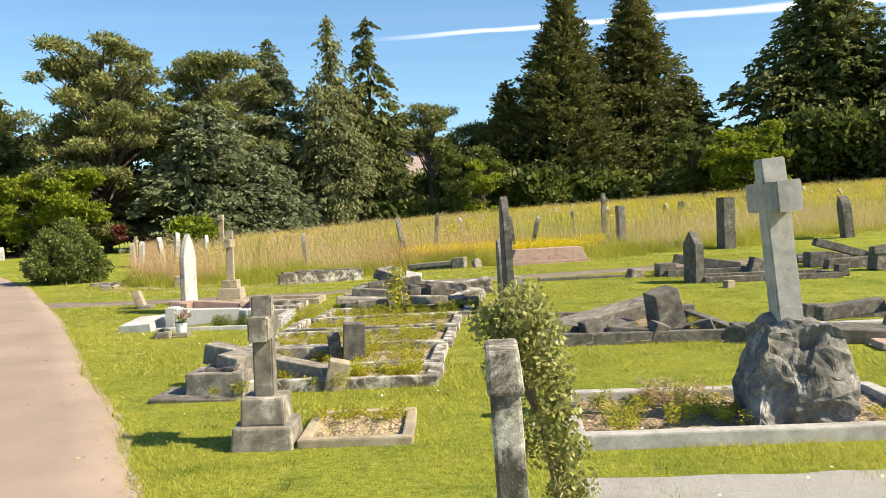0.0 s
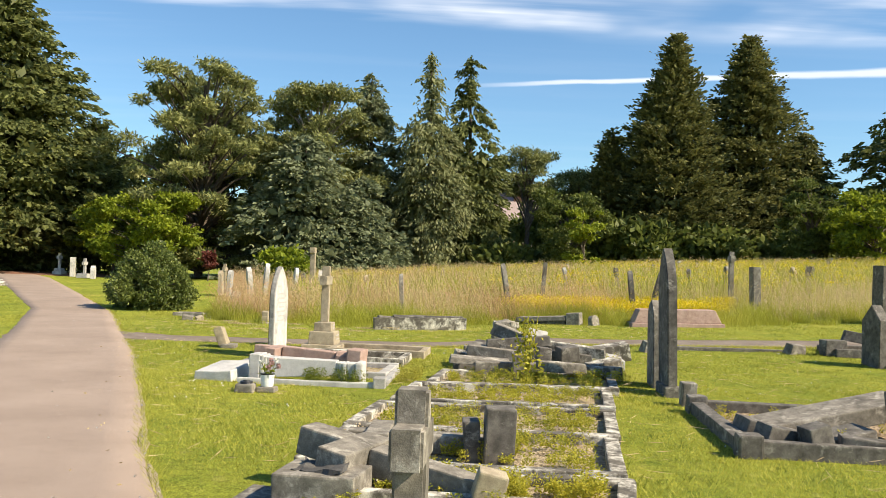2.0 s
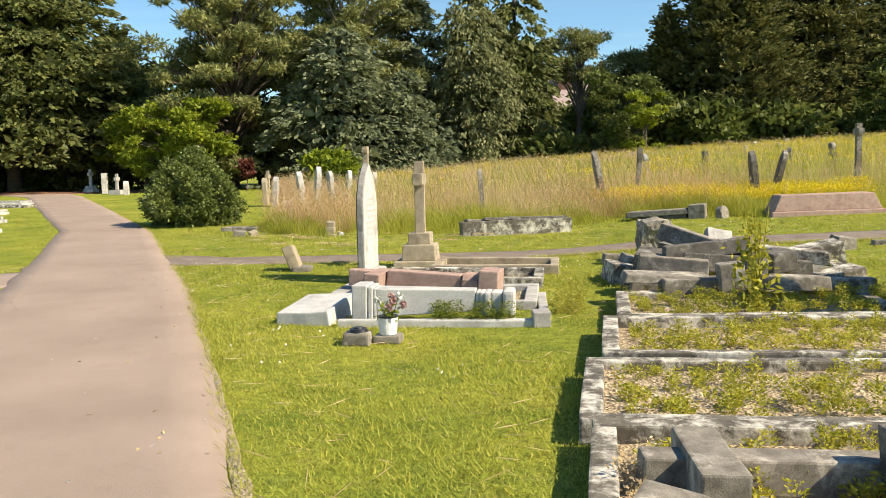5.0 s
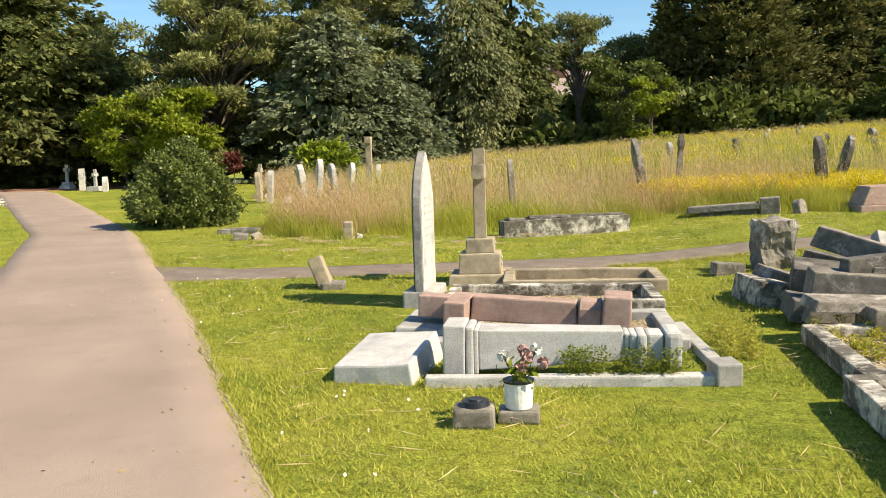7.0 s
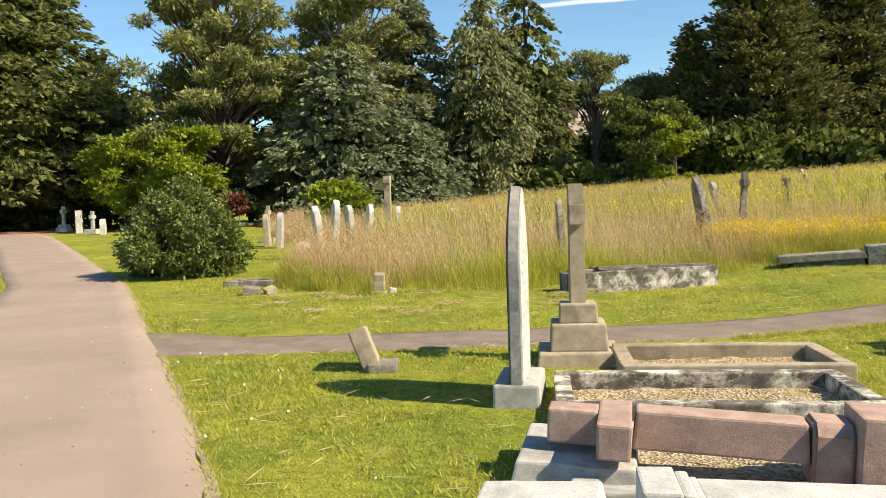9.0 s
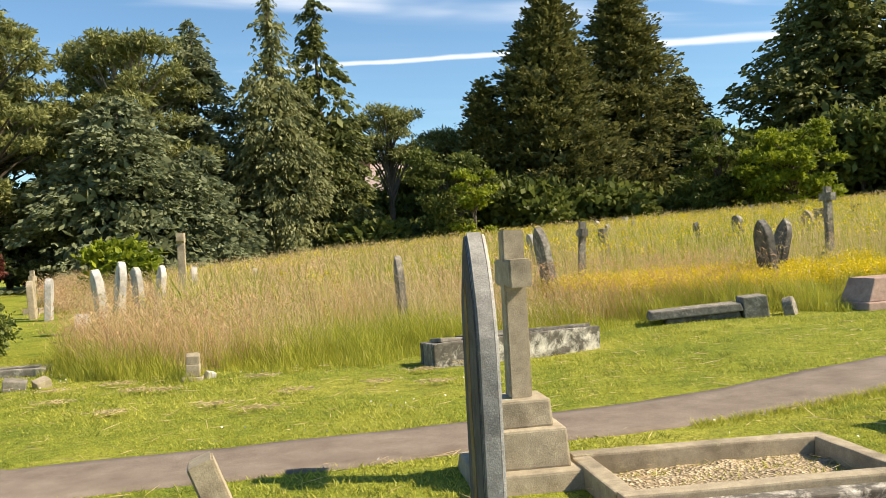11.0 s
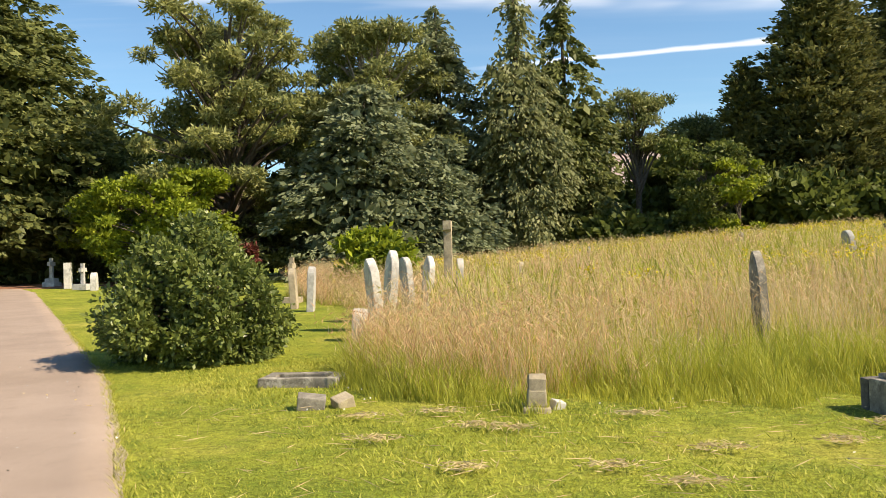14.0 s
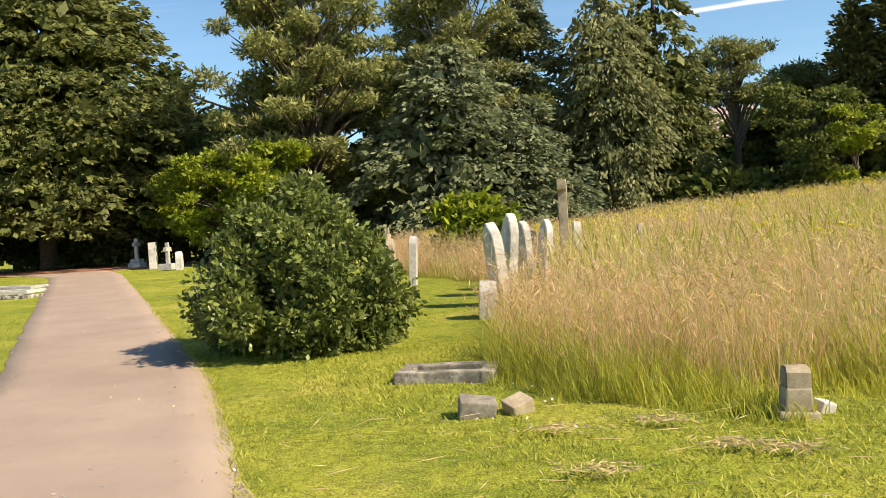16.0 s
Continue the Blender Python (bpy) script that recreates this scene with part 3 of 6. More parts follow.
conifer("conifer_tree", (44.7, 61.9, 3.13), 14.9, 6.6, CONIFER, 19, n=16000, power=0.6, droop=0.5, leaf_len=0.19, label="dark conifer at the cemetery boundary")
clumped("tree", (-25.6, 57.8, 0.18), (4.6, 0.13), ball_clumps(np.random.default_rng(20), 80, 4.0, 2.8, 1.2, 5.6, 0.4, 0.95), BROAD, 20, size=0.12, per=560, label="bright green broadleaf tree below the pines", category="tree", flat=0.5)
clumped("tree", (-30.0, 62.0, 0.18), (4.3, 0.12), ball_clumps(np.random.default_rng(21), 56, 3.0, 2.4, 1.4, 5.2, 0.4, 0.9), BROAD, 21, size=0.12, per=540, label="yellow-green broadleaf tree near the path", category="tree", flat=0.5)
clumped("tree", (2.2, 65.8, 1.21), (5.0, 0.12), ball_clumps(np.random.default_rng(22), 50, 2.6, 2.3, 0.8, 6.2, 0.4, 0.95), SHADE, 22, size=0.12, per=540, label="green broadleaf tree at the meadow edge", category="tree", flat=0.5)
clumped("tree", (3.0, 62.6, 1.19), (3.8, 0.08), ball_clumps(np.random.default_rng(23), 26, 1.5, 1.2, 0.8, 4.6, 0.3, 0.6), BROAD, 23, size=0.12, per=520, label="yellow-green broadleaf sapling at the meadow edge", category="tree", flat=0.5)
clumped("tree", (21.4, 60.4, 2.01), (4.4, 0.12), ball_clumps(np.random.default_rng(24), 60, 2.9, 2.4, 0.8, 5.4, 0.4, 0.95), BROAD, 24, size=0.12, per=540, label="bright green broadleaf tree between dark conifers", category="tree", flat=0.5)
clumped("tree", (18.2, 63.0, 1.94), (4.6, 0.13), ball_clumps(np.random.default_rng(25), 44, 2.0, 1.9, 0.8, 6.2, 0.4, 0.9), SHADE, 25, size=0.12, per=540, label="light green broadleaf tree below the cypress", category="tree", flat=0.5)
clumped("shrub", (-12.6, 44.0, 0.10), (1.7, 0.05), ball_clumps(np.random.default_rng(26), 14, 1.0, 1.0, 0.5, 1.9, 0.5, 0.8), BROAD, 26, size=0.13, per=700, label="low rounded bright green shrub behind headstones", category="shrub")
clumped("shrub", (-20.8, 56.0, 0.18), (1.5, 0.04), ball_clumps(np.random.default_rng(27), 5, 0.2, 0.2, 0.8, 1.7, 0.4, 0.6), REDLEAF, 27, size=0.12, per=500, label="dark red-leaved shrub in shade", category="shrub")
clumped("understorey_shrub", (-58.0, 59.0, 0.18), (9.4, 0.27), ball_clumps(np.random.default_rng(28), 16, 2.6, 2.6, 0.8, 12.2, 1.3, 2.1), SHADE, 28, size=0.27, per=140, label="dense shaded understorey shrub at the boundary", category="shrub")
clumped("understorey_shrub", (-52.9, 61.7, 0.18), (10.5, 0.30), ball_clumps(np.random.default_rng(29), 16, 2.7, 2.7, 0.8, 13.8, 1.3, 2.1), SHADE, 29, size=0.27, per=140, label="dense shaded understorey shrub at the boundary", category="shrub")
clumped("understorey_shrub", (-49.0, 64.3, 0.18), (11.4, 0.32), ball_clumps(np.random.default_rng(30), 16, 2.9, 2.9, 0.8, 15.0, 1.3, 2.1), SHADE, 30, size=0.27, per=140, label="dense shaded understorey shrub at the boundary", category="shrub")
clumped("understorey_shrub", (-45.0, 70.9, 0.18), (7.0, 0.20), ball_clumps(np.random.default_rng(31), 16, 3.3, 3.3, 0.8, 8.8, 1.3, 2.1), SHADE, 31, size=0.27, per=140, label="dense shaded understorey shrub at the boundary", category="shrub")
clumped("understorey_shrub", (-46.5, 68.6, 0.18), (5.6, 0.16), ball_clumps(np.random.default_rng(32), 16, 3.1, 3.1, 0.8, 6.8, 1.3, 2.1), SHADE, 32, size=0.27, per=140, label="dense shaded understorey shrub at the boundary", category="shrub")
clumped("understorey_shrub", (-50.5, 70.1, 0.18), (5.8, 0.17), ball_clumps(np.random.default_rng(33), 16, 3.3, 3.3, 0.8, 7.0, 1.3, 2.1), SHADE, 33, size=0.27, per=140, label="dense shaded understorey shrub at the boundary", category="shrub")
clumped("understorey_shrub", (-42.0, 69.3, 0.18), (4.6, 0.13), ball_clumps(np.random.default_rng(34), 16, 3.1, 3.1, 0.8, 5.4, 1.3, 2.1), SHADE, 34, size=0.27, per=140, label="dense shaded understorey shrub at the boundary", category="shrub")
clumped("understorey_shrub", (-39.1, 67.6, 0.18), (4.5, 0.13), ball_clumps(np.random.default_rng(35), 16, 3.0, 3.0, 0.8, 5.2, 1.3, 2.1), SHADE, 35, size=0.27, per=140, label="dense shaded understorey shrub at the boundary", category="shrub")
clumped("understorey_shrub", (-36.2, 72.1, 0.18), (7.6, 0.22), ball_clumps(np.random.default_rng(36), 16, 3.3, 3.3, 0.8, 9.6, 1.3, 2.1), SHADE, 36, size=0.27, per=140, label="dense shaded understorey shrub at the boundary", category="shrub")
clumped("understorey_shrub", (-32.9, 74.6, 0.18), (8.6, 0.25), ball_clumps(np.random.default_rng(37), 16, 3.4, 3.4, 0.8, 11.0, 1.3, 2.1), SHADE, 37, size=0.27, per=140, label="dense shaded understorey shrub at the boundary", category="shrub")
clumped("understorey_shrub", (-26.0, 73.5, 0.18), (8.3, 0.24), ball_clumps(np.random.default_rng(38), 16, 3.3, 3.3, 0.8, 10.7, 1.3, 2.1), SHADE, 38, size=0.27, per=140, label="dense shaded understorey shrub at the boundary", category="shrub")
clumped("understorey_shrub", (-23.4, 75.9, 0.18), (8.9, 0.25), ball_clumps(np.random.default_rng(39), 16, 3.4, 3.4, 0.8, 11.4, 1.3, 2.1), SHADE, 39, size=0.27, per=140, label="dense shaded understorey shrub at the boundary", category="shrub")
clumped("understorey_shrub", (-21.5, 78.1, 0.18), (9.2, 0.26), ball_clumps(np.random.default_rng(40), 16, 3.5, 3.5, 0.8, 11.9, 1.3, 2.1), SHADE, 40, size=0.27, per=140, label="dense shaded understorey shrub at the boundary", category="shrub")
clumped("understorey_shrub", (-16.3, 76.9, 0.18), (7.6, 0.22), ball_clumps(np.random.default_rng(41), 16, 3.4, 3.4, 0.8, 9.6, 1.3, 2.1), SHADE, 41, size=0.27, per=140, label="dense shaded understorey shrub at the boundary", category="shrub")
clumped("understorey_shrub", (-11.7, 75.5, 0.22), (6.7, 0.19), ball_clumps(np.random.default_rng(42), 16, 3.3, 3.3, 0.8, 8.4, 1.3, 2.1), SHADE, 42, size=0.27, per=140, label="dense shaded understorey shrub at the boundary", category="shrub")
clumped("understorey_shrub", (-8.0, 76.0, 0.66), (6.1, 0.17), ball_clumps(np.random.default_rng(43), 16, 3.3, 3.3, 0.8, 7.4, 1.3, 2.1), SHADE, 43, size=0.27, per=140, label="dense shaded understorey shrub at the boundary", category="shrub")
clumped("understorey_shrub", (-4.7, 74.4, 1.07), (3.1, 0.09), ball_clumps(np.random.default_rng(44), 16, 3.1, 3.1, 0.8, 3.1, 1.3, 2.1), SHADE, 44, size=0.27, per=140, label="dense shaded understorey shrub at the boundary", category="shrub")
clumped("understorey_shrub", (-2.2, 68.7, 1.07), (1.8, 0.05), ball_clumps(np.random.default_rng(45), 16, 2.7, 2.7, 0.8, 1.3, 1.3, 2.1), SHADE, 45, size=0.27, per=140, label="dense shaded understorey shrub at the boundary", category="shrub")
clumped("understorey_shrub", (0.9, 81.2, 1.38), (4.8, 0.14), ball_clumps(np.random.default_rng(46), 16, 3.5, 3.5, 0.8, 5.6, 1.3, 2.1), SHADE, 46, size=0.27, per=140, label="dense shaded understorey shrub at the boundary", category="shrub")
clumped("understorey_shrub", (4.6, 79.7, 1.55), (5.8, 0.17), ball_clumps(np.random.default_rng(47), 16, 3.4, 3.4, 0.8, 7.1, 1.3, 2.1), SHADE, 47, size=0.27, per=140, label="dense shaded understorey shrub at the boundary", category="shrub")
clumped("understorey_shrub", (6.6, 69.9, 1.54), (3.3, 0.09), ball_clumps(np.random.default_rng(48), 16, 2.7, 2.7, 0.8, 3.4, 1.3, 2.1), SHADE, 48, size=0.27, per=140, label="dense shaded understorey shrub at the boundary", category="shrub")
clumped("understorey_shrub", (8.7, 68.2, 1.60), (3.1, 0.09), ball_clumps(np.random.default_rng(49), 16, 2.6, 2.6, 0.8, 3.2, 1.3, 2.1), SHADE, 49, size=0.27, per=140, label="dense shaded understorey shrub at the boundary", category="shrub")
clumped("understorey_shrub", (11.9, 68.6, 1.76), (2.7, 0.08), ball_clumps(np.random.default_rng(50), 16, 2.6, 2.6, 0.8, 2.6, 1.3, 2.1), SHADE, 50, size=0.27, per=140, label="dense shaded understorey shrub at the boundary", category="shrub")
clumped("understorey_shrub", (14.3, 69.0, 1.87), (2.6, 0.07), ball_clumps(np.random.default_rng(51), 16, 2.6, 2.6, 0.8, 2.4, 1.3, 2.1), SHADE, 51, size=0.27, per=140, label="dense shaded understorey shrub at the boundary", category="shrub")
clumped("understorey_shrub", (17.5, 69.4, 2.03), (2.5, 0.07), ball_clumps(np.random.default_rng(52), 16, 2.6, 2.6, 0.8, 2.3, 1.3, 2.1), SHADE, 52, size=0.27, per=140, label="dense shaded understorey shrub at the boundary", category="shrub")
clumped("understorey_shrub", (19.9, 67.7, 2.11), (2.6, 0.07), ball_clumps(np.random.default_rng(53), 16, 2.5, 2.5, 0.8, 2.4, 1.3, 2.1), SHADE, 53, size=0.27, per=140, label="dense shaded understorey shrub at the boundary", category="shrub")
clumped("understorey_shrub", (23.0, 68.1, 2.26), (4.3, 0.12), ball_clumps(np.random.default_rng(54), 16, 2.5, 2.5, 0.8, 4.9, 1.3, 2.1), SHADE, 54, size=0.27, per=140, label="dense shaded understorey shrub at the boundary", category="shrub")
clumped("understorey_shrub", (25.9, 66.5, 2.36), (4.9, 0.14), ball_clumps(np.random.default_rng(55), 16, 2.4, 2.4, 0.8, 5.7, 1.3, 2.1), SHADE, 55, size=0.27, per=140, label="dense shaded understorey shrub at the boundary", category="shrub")
clumped("understorey_shrub", (28.9, 64.9, 2.47), (5.1, 0.14), ball_clumps(np.random.default_rng(56), 16, 2.2, 2.2, 0.8, 6.0, 1.3, 2.1), SHADE, 56, size=0.27, per=140, label="dense shaded understorey shrub at the boundary", category="shrub")
clumped("understorey_shrub", (33.0, 63.5, 2.63), (4.7, 0.13), ball_clumps(np.random.default_rng(57), 16, 2.1, 2.1, 0.8, 5.5, 1.3, 2.1), SHADE, 57, size=0.27, per=140, label="dense shaded understorey shrub at the boundary", category="shrub")
clumped("understorey_shrub", (35.2, 59.7, 2.65), (4.7, 0.13), ball_clumps(np.random.default_rng(58), 16, 1.9, 1.9, 0.8, 5.4, 1.3, 2.1), SHADE, 58, size=0.27, per=140, label="dense shaded understorey shrub at the boundary", category="shrub")

# ---- house beyond the trees ----
house = thing("house", (-2.2, 95, 1.0), "brown brick house with slate roof and chimneys behind trees", "house")
part("wall", moved(block(13, 8, 5.6, 0, cuts=0, rough=0), pose(0, 0, 0)), RENDERED, house)
rb = bmesh.new()
rv = [rb.verts.new(p) for p in ((-7, -4.6, 5.4), (7, -4.6, 5.4), (7, 4.6, 5.4), (-7, 4.6, 5.4), (-6, 0, 8.8), (6, 0, 8.8))]
for q in ((0, 1, 5, 4), (2, 3, 4, 5), (1, 2, 5), (3, 0, 4), (3, 2, 1, 0)):
    rb.faces.new([rv[i] for i in q])
roof = part("roof", rb, SLATE, house)
for cx in (-2.2, 0.6):
    part("chimney", moved(block(1.3, 0.9, 3.2, 0.03), pose(cx, -1.2, 7.2)), BRICKWORK, roof)
for wx in (-4, -1.3, 1.4, 4.2):
    win = part("window", moved(block(1.3, 0.12, 1.4, 0.02, cuts=0), pose(wx, -4.03, 3.2)), POT, house)
    part("pane", moved(block(1.1, 0.06, 1.2, 0, cuts=0, rough=0), pose(wx, -4.09, 3.3)), GLASS_DARK, win)


# ---- meadow ----
def stalks(name, rng, x, y, height, width, lean, mat, bend=0.35, label="", category="grass", short=False):
    """Blades or stalks in two bent pieces, each a narrow ribbon."""
    n = len(x)
    z = rise(x, y) - 0.02
    a = rng.random(n) * 2 * np.pi
    lx, ly = np.cos(a) * lean * height - 0.08 * height, np.sin(a) * lean * height
    wa = rng.random(n) * np.pi
    wx, wy = np.cos(wa) * width, np.sin(wa) * width
    base = np.stack((x, y, z), 1)
    mid = base + np.stack((lx * bend, ly * bend, height * 0.55), 1)
    tip = base + np.stack((lx, ly, height * (1 - 0.25 * lean)), 1)
    wv = np.stack((wx, wy, np.zeros(n)), 1)
    v = np.stack((base - wv, base + wv, mid + wv * 0.8, mid - wv * 0.8, tip), 1).reshape(-1, 3)
    if short:
        v = np.stack((base - wv, base + wv, tip), 1).reshape(-1, 3)
        tagged(part(name, mesh_of(name, v, np.arange(n * 3, dtype=np.int32).reshape(-1, 3)), mat), label, category, kind="stuff")
        return tip
    i = np.arange(n, dtype=np.int32) * 5
    f = np.concatenate((np.stack((i, i + 1, i + 2), 1), np.stack((i, i + 2, i + 3), 1), np.stack((i + 3, i + 2, i + 4), 1)))
    ob = part(name, mesh_of(name, v, f), mat)
    tagged(ob, label, category, kind="stuff")
    return tip


def meadow_points(rng, n, near=1.0, xr=(-26, 36)):
    """Random places in the meadow, denser towards its front."""
    x = rng.uniform(*xr, n)
    first = np.interp(x, [p[0] for p in MEADOW_FRONT], [p[1] for p in MEADOW_FRONT])
    first = first + 0.22 * patches(x, x * 0.37, 1.9, 2.0)
    y = first + (rng.random(n) ** near) * (66 - first)
    keep = ~on_path(x, y) & (first < 62)
    return x[keep], y[keep], (y - first)[keep]


def patches(x, y, scale, seed):
    return np.sin(x * scale + seed) * np.cos(y * scale * 0.8 + seed * 2.1) + 0.6 * np.sin(x * scale * 2.3 + y * scale * 1.7 + seed)


def bush_clumps(rng):
    """Overlapping clumps on a low dome, broad at the ground."""
    out = []
    for z, r, n in ((0.2, 0.86, 12), (0.52, 1.06, 13), (0.86, 1.0, 12), (1.2, 0.8, 9), (1.5, 0.52, 6), (1.82, 0.2, 3), (0.6, 0.45, 4), (1.2, 0.4, 4)):
        for k in range(n):
            a = 2 * math.pi * (k + 0.6 * rng.random()) / n
            q = r * (0.85 + 0.25 * rng.random())
            out.append((math.cos(a) * q, math.sin(a) * q, z + rng.normal() * 0.08, 0.22 + 0.18 * rng.random()))
    return out


clumped("laurel_bush", on(-12.12, 28.1), (1.2, 0.07), bush_clumps(np.random.default_rng(99)), LAUREL, 99, size=0.04, per=5200, label="dense rounded dark green laurel bush on the lawn", category="bush", flat=0.9, shell=0.55)


rng = np.random.default_rng(11)
x, y, deep = meadow_points(rng, 66000, 2.0)
tallness = (0.30 + 0.36 * rng.random(len(x))) * smooth01(-0.2, 1.2, deep) + 0.12
far = 1 + smooth01(6, 35, deep) * 2.2
stalks("meadow_grass", rng, x, y, tallness * (0.8 + 0.2 * far ** 0.5), 0.0045 * far, 0.35, MEADOW, label="green meadow grass growing unmown among the graves")
x, y, deep = meadow_points(rng, 106000, 2.2)
keep = (patches(x, y, 0.45, 3) > -0.9) & (deep > 0.25) & ~((x > -1) & (x < 6) & (deep < 4.0) & (rng.random(len(x)) < 0.85))
x, y, deep = x[keep], y[keep], deep[keep]
tallness = (0.58 + 0.66 * rng.random(len(x)) + 0.13 * patches(x, y, 0.9, 5)) * smooth01(-0.9, 1.6, deep)
far = 1 + smooth01(6, 35, deep) * 2.4
tip = stalks("meadow_hay", rng, x, y, tallness, 0.0020 * far, 0.34, STRAW, label="tall straw-coloured seeding grass in the unmown meadow")
d = np.stack((rng.normal(-0.15, 0.75, len(tip)), rng.normal(0, 0.75, len(tip)), np.full(len(tip), 0.6)), 1)
seed_len = (0.035 + 0.05 * rng.random(len(tip)))
heads = part("seed_heads", leaf_mesh("seed_heads", rng, tip - np.array((0, 0, 0.02)), d, seed_len, 0.0038 * far), STRAW)
tagged(heads, "feathery straw-coloured seed heads of the tall grass", "grass", kind="stuff")


def flowers(name, rng, x, y, height, spread_r, per, size, label):
    n = len(x)
    idx = np.repeat(np.arange(n), per)
    z = rise(x, y)[idx] + height[idx] + rng.normal(0, 0.05, len(idx))
    c = np.stack((x[idx] + rng.normal(0, spread_r, len(idx)), y[idx] + rng.normal(0, spread_r, len(idx)), z), 1)
    d = rng.normal(size=(len(idx), 3)) * np.array((1, 1, 0.4))
    sz = size * (0.7 + 0.6 * rng.random(len(idx)))
    tagged(part(name, leaf_mesh(name, rng, c, d, sz, sz * 0.8), RAGWORT), label, "flowers", kind="stuff")


hx_, hy_, deep = meadow_points(rng, 110000, 2.3)
keep = (patches(hx_, hy_, 0.7, 8) > -0.1) & (deep > 0.3) & (hx_ < 2)
hx_, hy_, deep = hx_[keep], hy_[keep], deep[keep]
far = 1 + smooth01(6, 35, deep) * 2.4
tip = stalks("russet_grass", rng, hx_, hy_, 0.6 + 0.5 * rng.random(len(hx_)), 0.002 * far, 0.5, RUST, label="reddish seeding grass in patches across the meadow")
d = rng.normal(size=(len(tip), 3)) * np.array((0.7, 0.7, 0.3)) + np.array((0, 0, 0.5))
tagged(part("russet_heads", leaf_mesh("russet_heads", rng, tip, d, 0.03 + 0.05 * rng.random(len(tip)), 0.005 * far), RUST), "loose reddish seed heads of meadow grass", "grass", kind="stuff")
hx_ = rng.uniform(-10.4, 14, 46000)
hy_ = np.interp(hx_, [p[0] for p in MEADOW_FRONT], [p[1] for p in MEADOW_FRONT]) + 0.35 * patches(hx_, hx_ * 0.37, 1.9, 2.0)
off = np.abs(rng.normal(0, 1.15, len(hx_))) - 0.55
hy_ = hy_ + off
keep = patches(hx_, hy_, 1.5, 4) > -0.7
stalks("green_fringe", rng, hx_[keep], hy_[keep], ((0.2 + 0.45 * rng.random(len(hx_)) + 0.1 * patches(hx_, hy_, 1.1, 7)) * (0.3 + 0.7 * smooth01(-0.5, 0.5, off)))[keep], 0.0036, 0.5, FRINGE, label="lush green grass fringe at the foot of the meadow")
x, y, deep = meadow_points(rng, 14000, 1.0)
keep = ((patches(x, y, 0.35, 1.2) > 0.5) | ((x + 0.1 * y > 9) & (patches(x, y, 0.6, 2) > -0.5))) & (deep > 5)
keep &= rng.random(len(x)) < 0.55
x, y = x[keep], y[keep]
hts = 0.72 + 0.3 * rng.random(len(x))
stalks("ragwort_stems", rng, x, y, hts, 0.02, 0.12, WEED, label="leafy green stems of ragwort in the meadow", category="weeds")
flowers("ragwort_flowers", rng, x, y, hts, 0.10, 9, 0.028, "yellow ragwort flower heads above the meadow grass")
x, y, deep = meadow_points(rng, 34000, 0.9)
keep = (deep > 8) & (patches(x, y, 0.4, 4) + 0.05 * x > -0.5)
x, y = x[keep], y[keep]
stalks("meadow_weeds", rng, x, y, 0.85 + 0.4 * rng.random(len(x)), 0.02, 0.25, FRINGE, label="rank yellow-green weeds across the far meadow", category="weeds")
# a low belt of yellow bedstraw along the front of the meadow
x = rng.uniform(-1.6, 5.5, 6500)
y = np.interp(x, [p[0] for p in MEADOW_FRONT], [p[1] for p in MEADOW_FRONT]) + 1.0 + rng.random(len(x)) ** 1.0 * 3.2
keep = (patches(x, y, 0.8, 0.4) > -0.35)
x, y = x[keep], y[keep]
flowers("bedstraw_flowers", rng, x, y, 0.28 + 0.18 * rng.random(len(x)), 0.08, 9, 0.018, "belt of low bright yellow wild flowers at the meadow edge")
# darker dock and thistle stems
x, y, deep = meadow_points(rng, 2600, 1.9)
keep = (patches(x, y, 0.5, 6) > 0.2) & (deep > 0.9)
x, y = x[keep], y[keep]
c_n = len(x)
stalks("dock_stems", rng, x, y, 0.75 + 0.3 * rng.random(c_n), 0.006, 0.15, HAY, label="brown dock and thistle stems in the meadow", category="weeds")
idx = np.repeat(np.arange(c_n), 26)
z = rise(x, y)[idx] + 0.1 + 0.75 * rng.random(len(idx))
c = np.stack((x[idx] + rng.normal(0, 0.09, len(idx)), y[idx] + rng.normal(0, 0.09, len(idx)), z), 1)
tagged(part("thistle_leaves", leaf_mesh("thistle_leaves", rng, c, rng.normal(size=(len(idx), 3)), 0.04, 0.010), MEADOW), "yellow-green thistle leaves among the meadow stems", "weeds", kind="stuff")

# ---- lawn blades ----
def lawn_points(rng, n, xr, yr):
    x, y = rng.uniform(*xr, n), rng.uniform(*yr, n)
    keep = ~on_path(x, y) & ~in_meadow(x, y, 0.4)
    return x[keep], y[keep]


for k, (xr, yr, n) in enumerate((((-5.2, 4.2), (3.0, 9.0), 125000), ((-8.0, 4.5), (9.0, 15.0), 135000), ((-10.5, 5.5), (15.0, 20.5), 100000), ((-14.0, 8.0), (20.5, 28.0), 105000), ((-22.0, -10.0), (14.0, 34.0), 16000), ((4.2, 14.0), (6.0, 27.0), 22000))):
    rng = np.random.default_rng(40 + k)
    x, y = lawn_points(rng, n, xr, yr)
    tall = np.clip(patches(x, y, 1.3, 2) * 0.016 + 0.042, 0.02, 0.085) * (0.6 + 0.8 * rng.random(len(x)))
    stalks("lawn_grass", rng, x, y, 0.9 * tall + 0.014, 0.0038 + 0.00034 * (y - 3), 0.7, BLADE, label="short mown lawn grass with a few longer tufts", short=True)
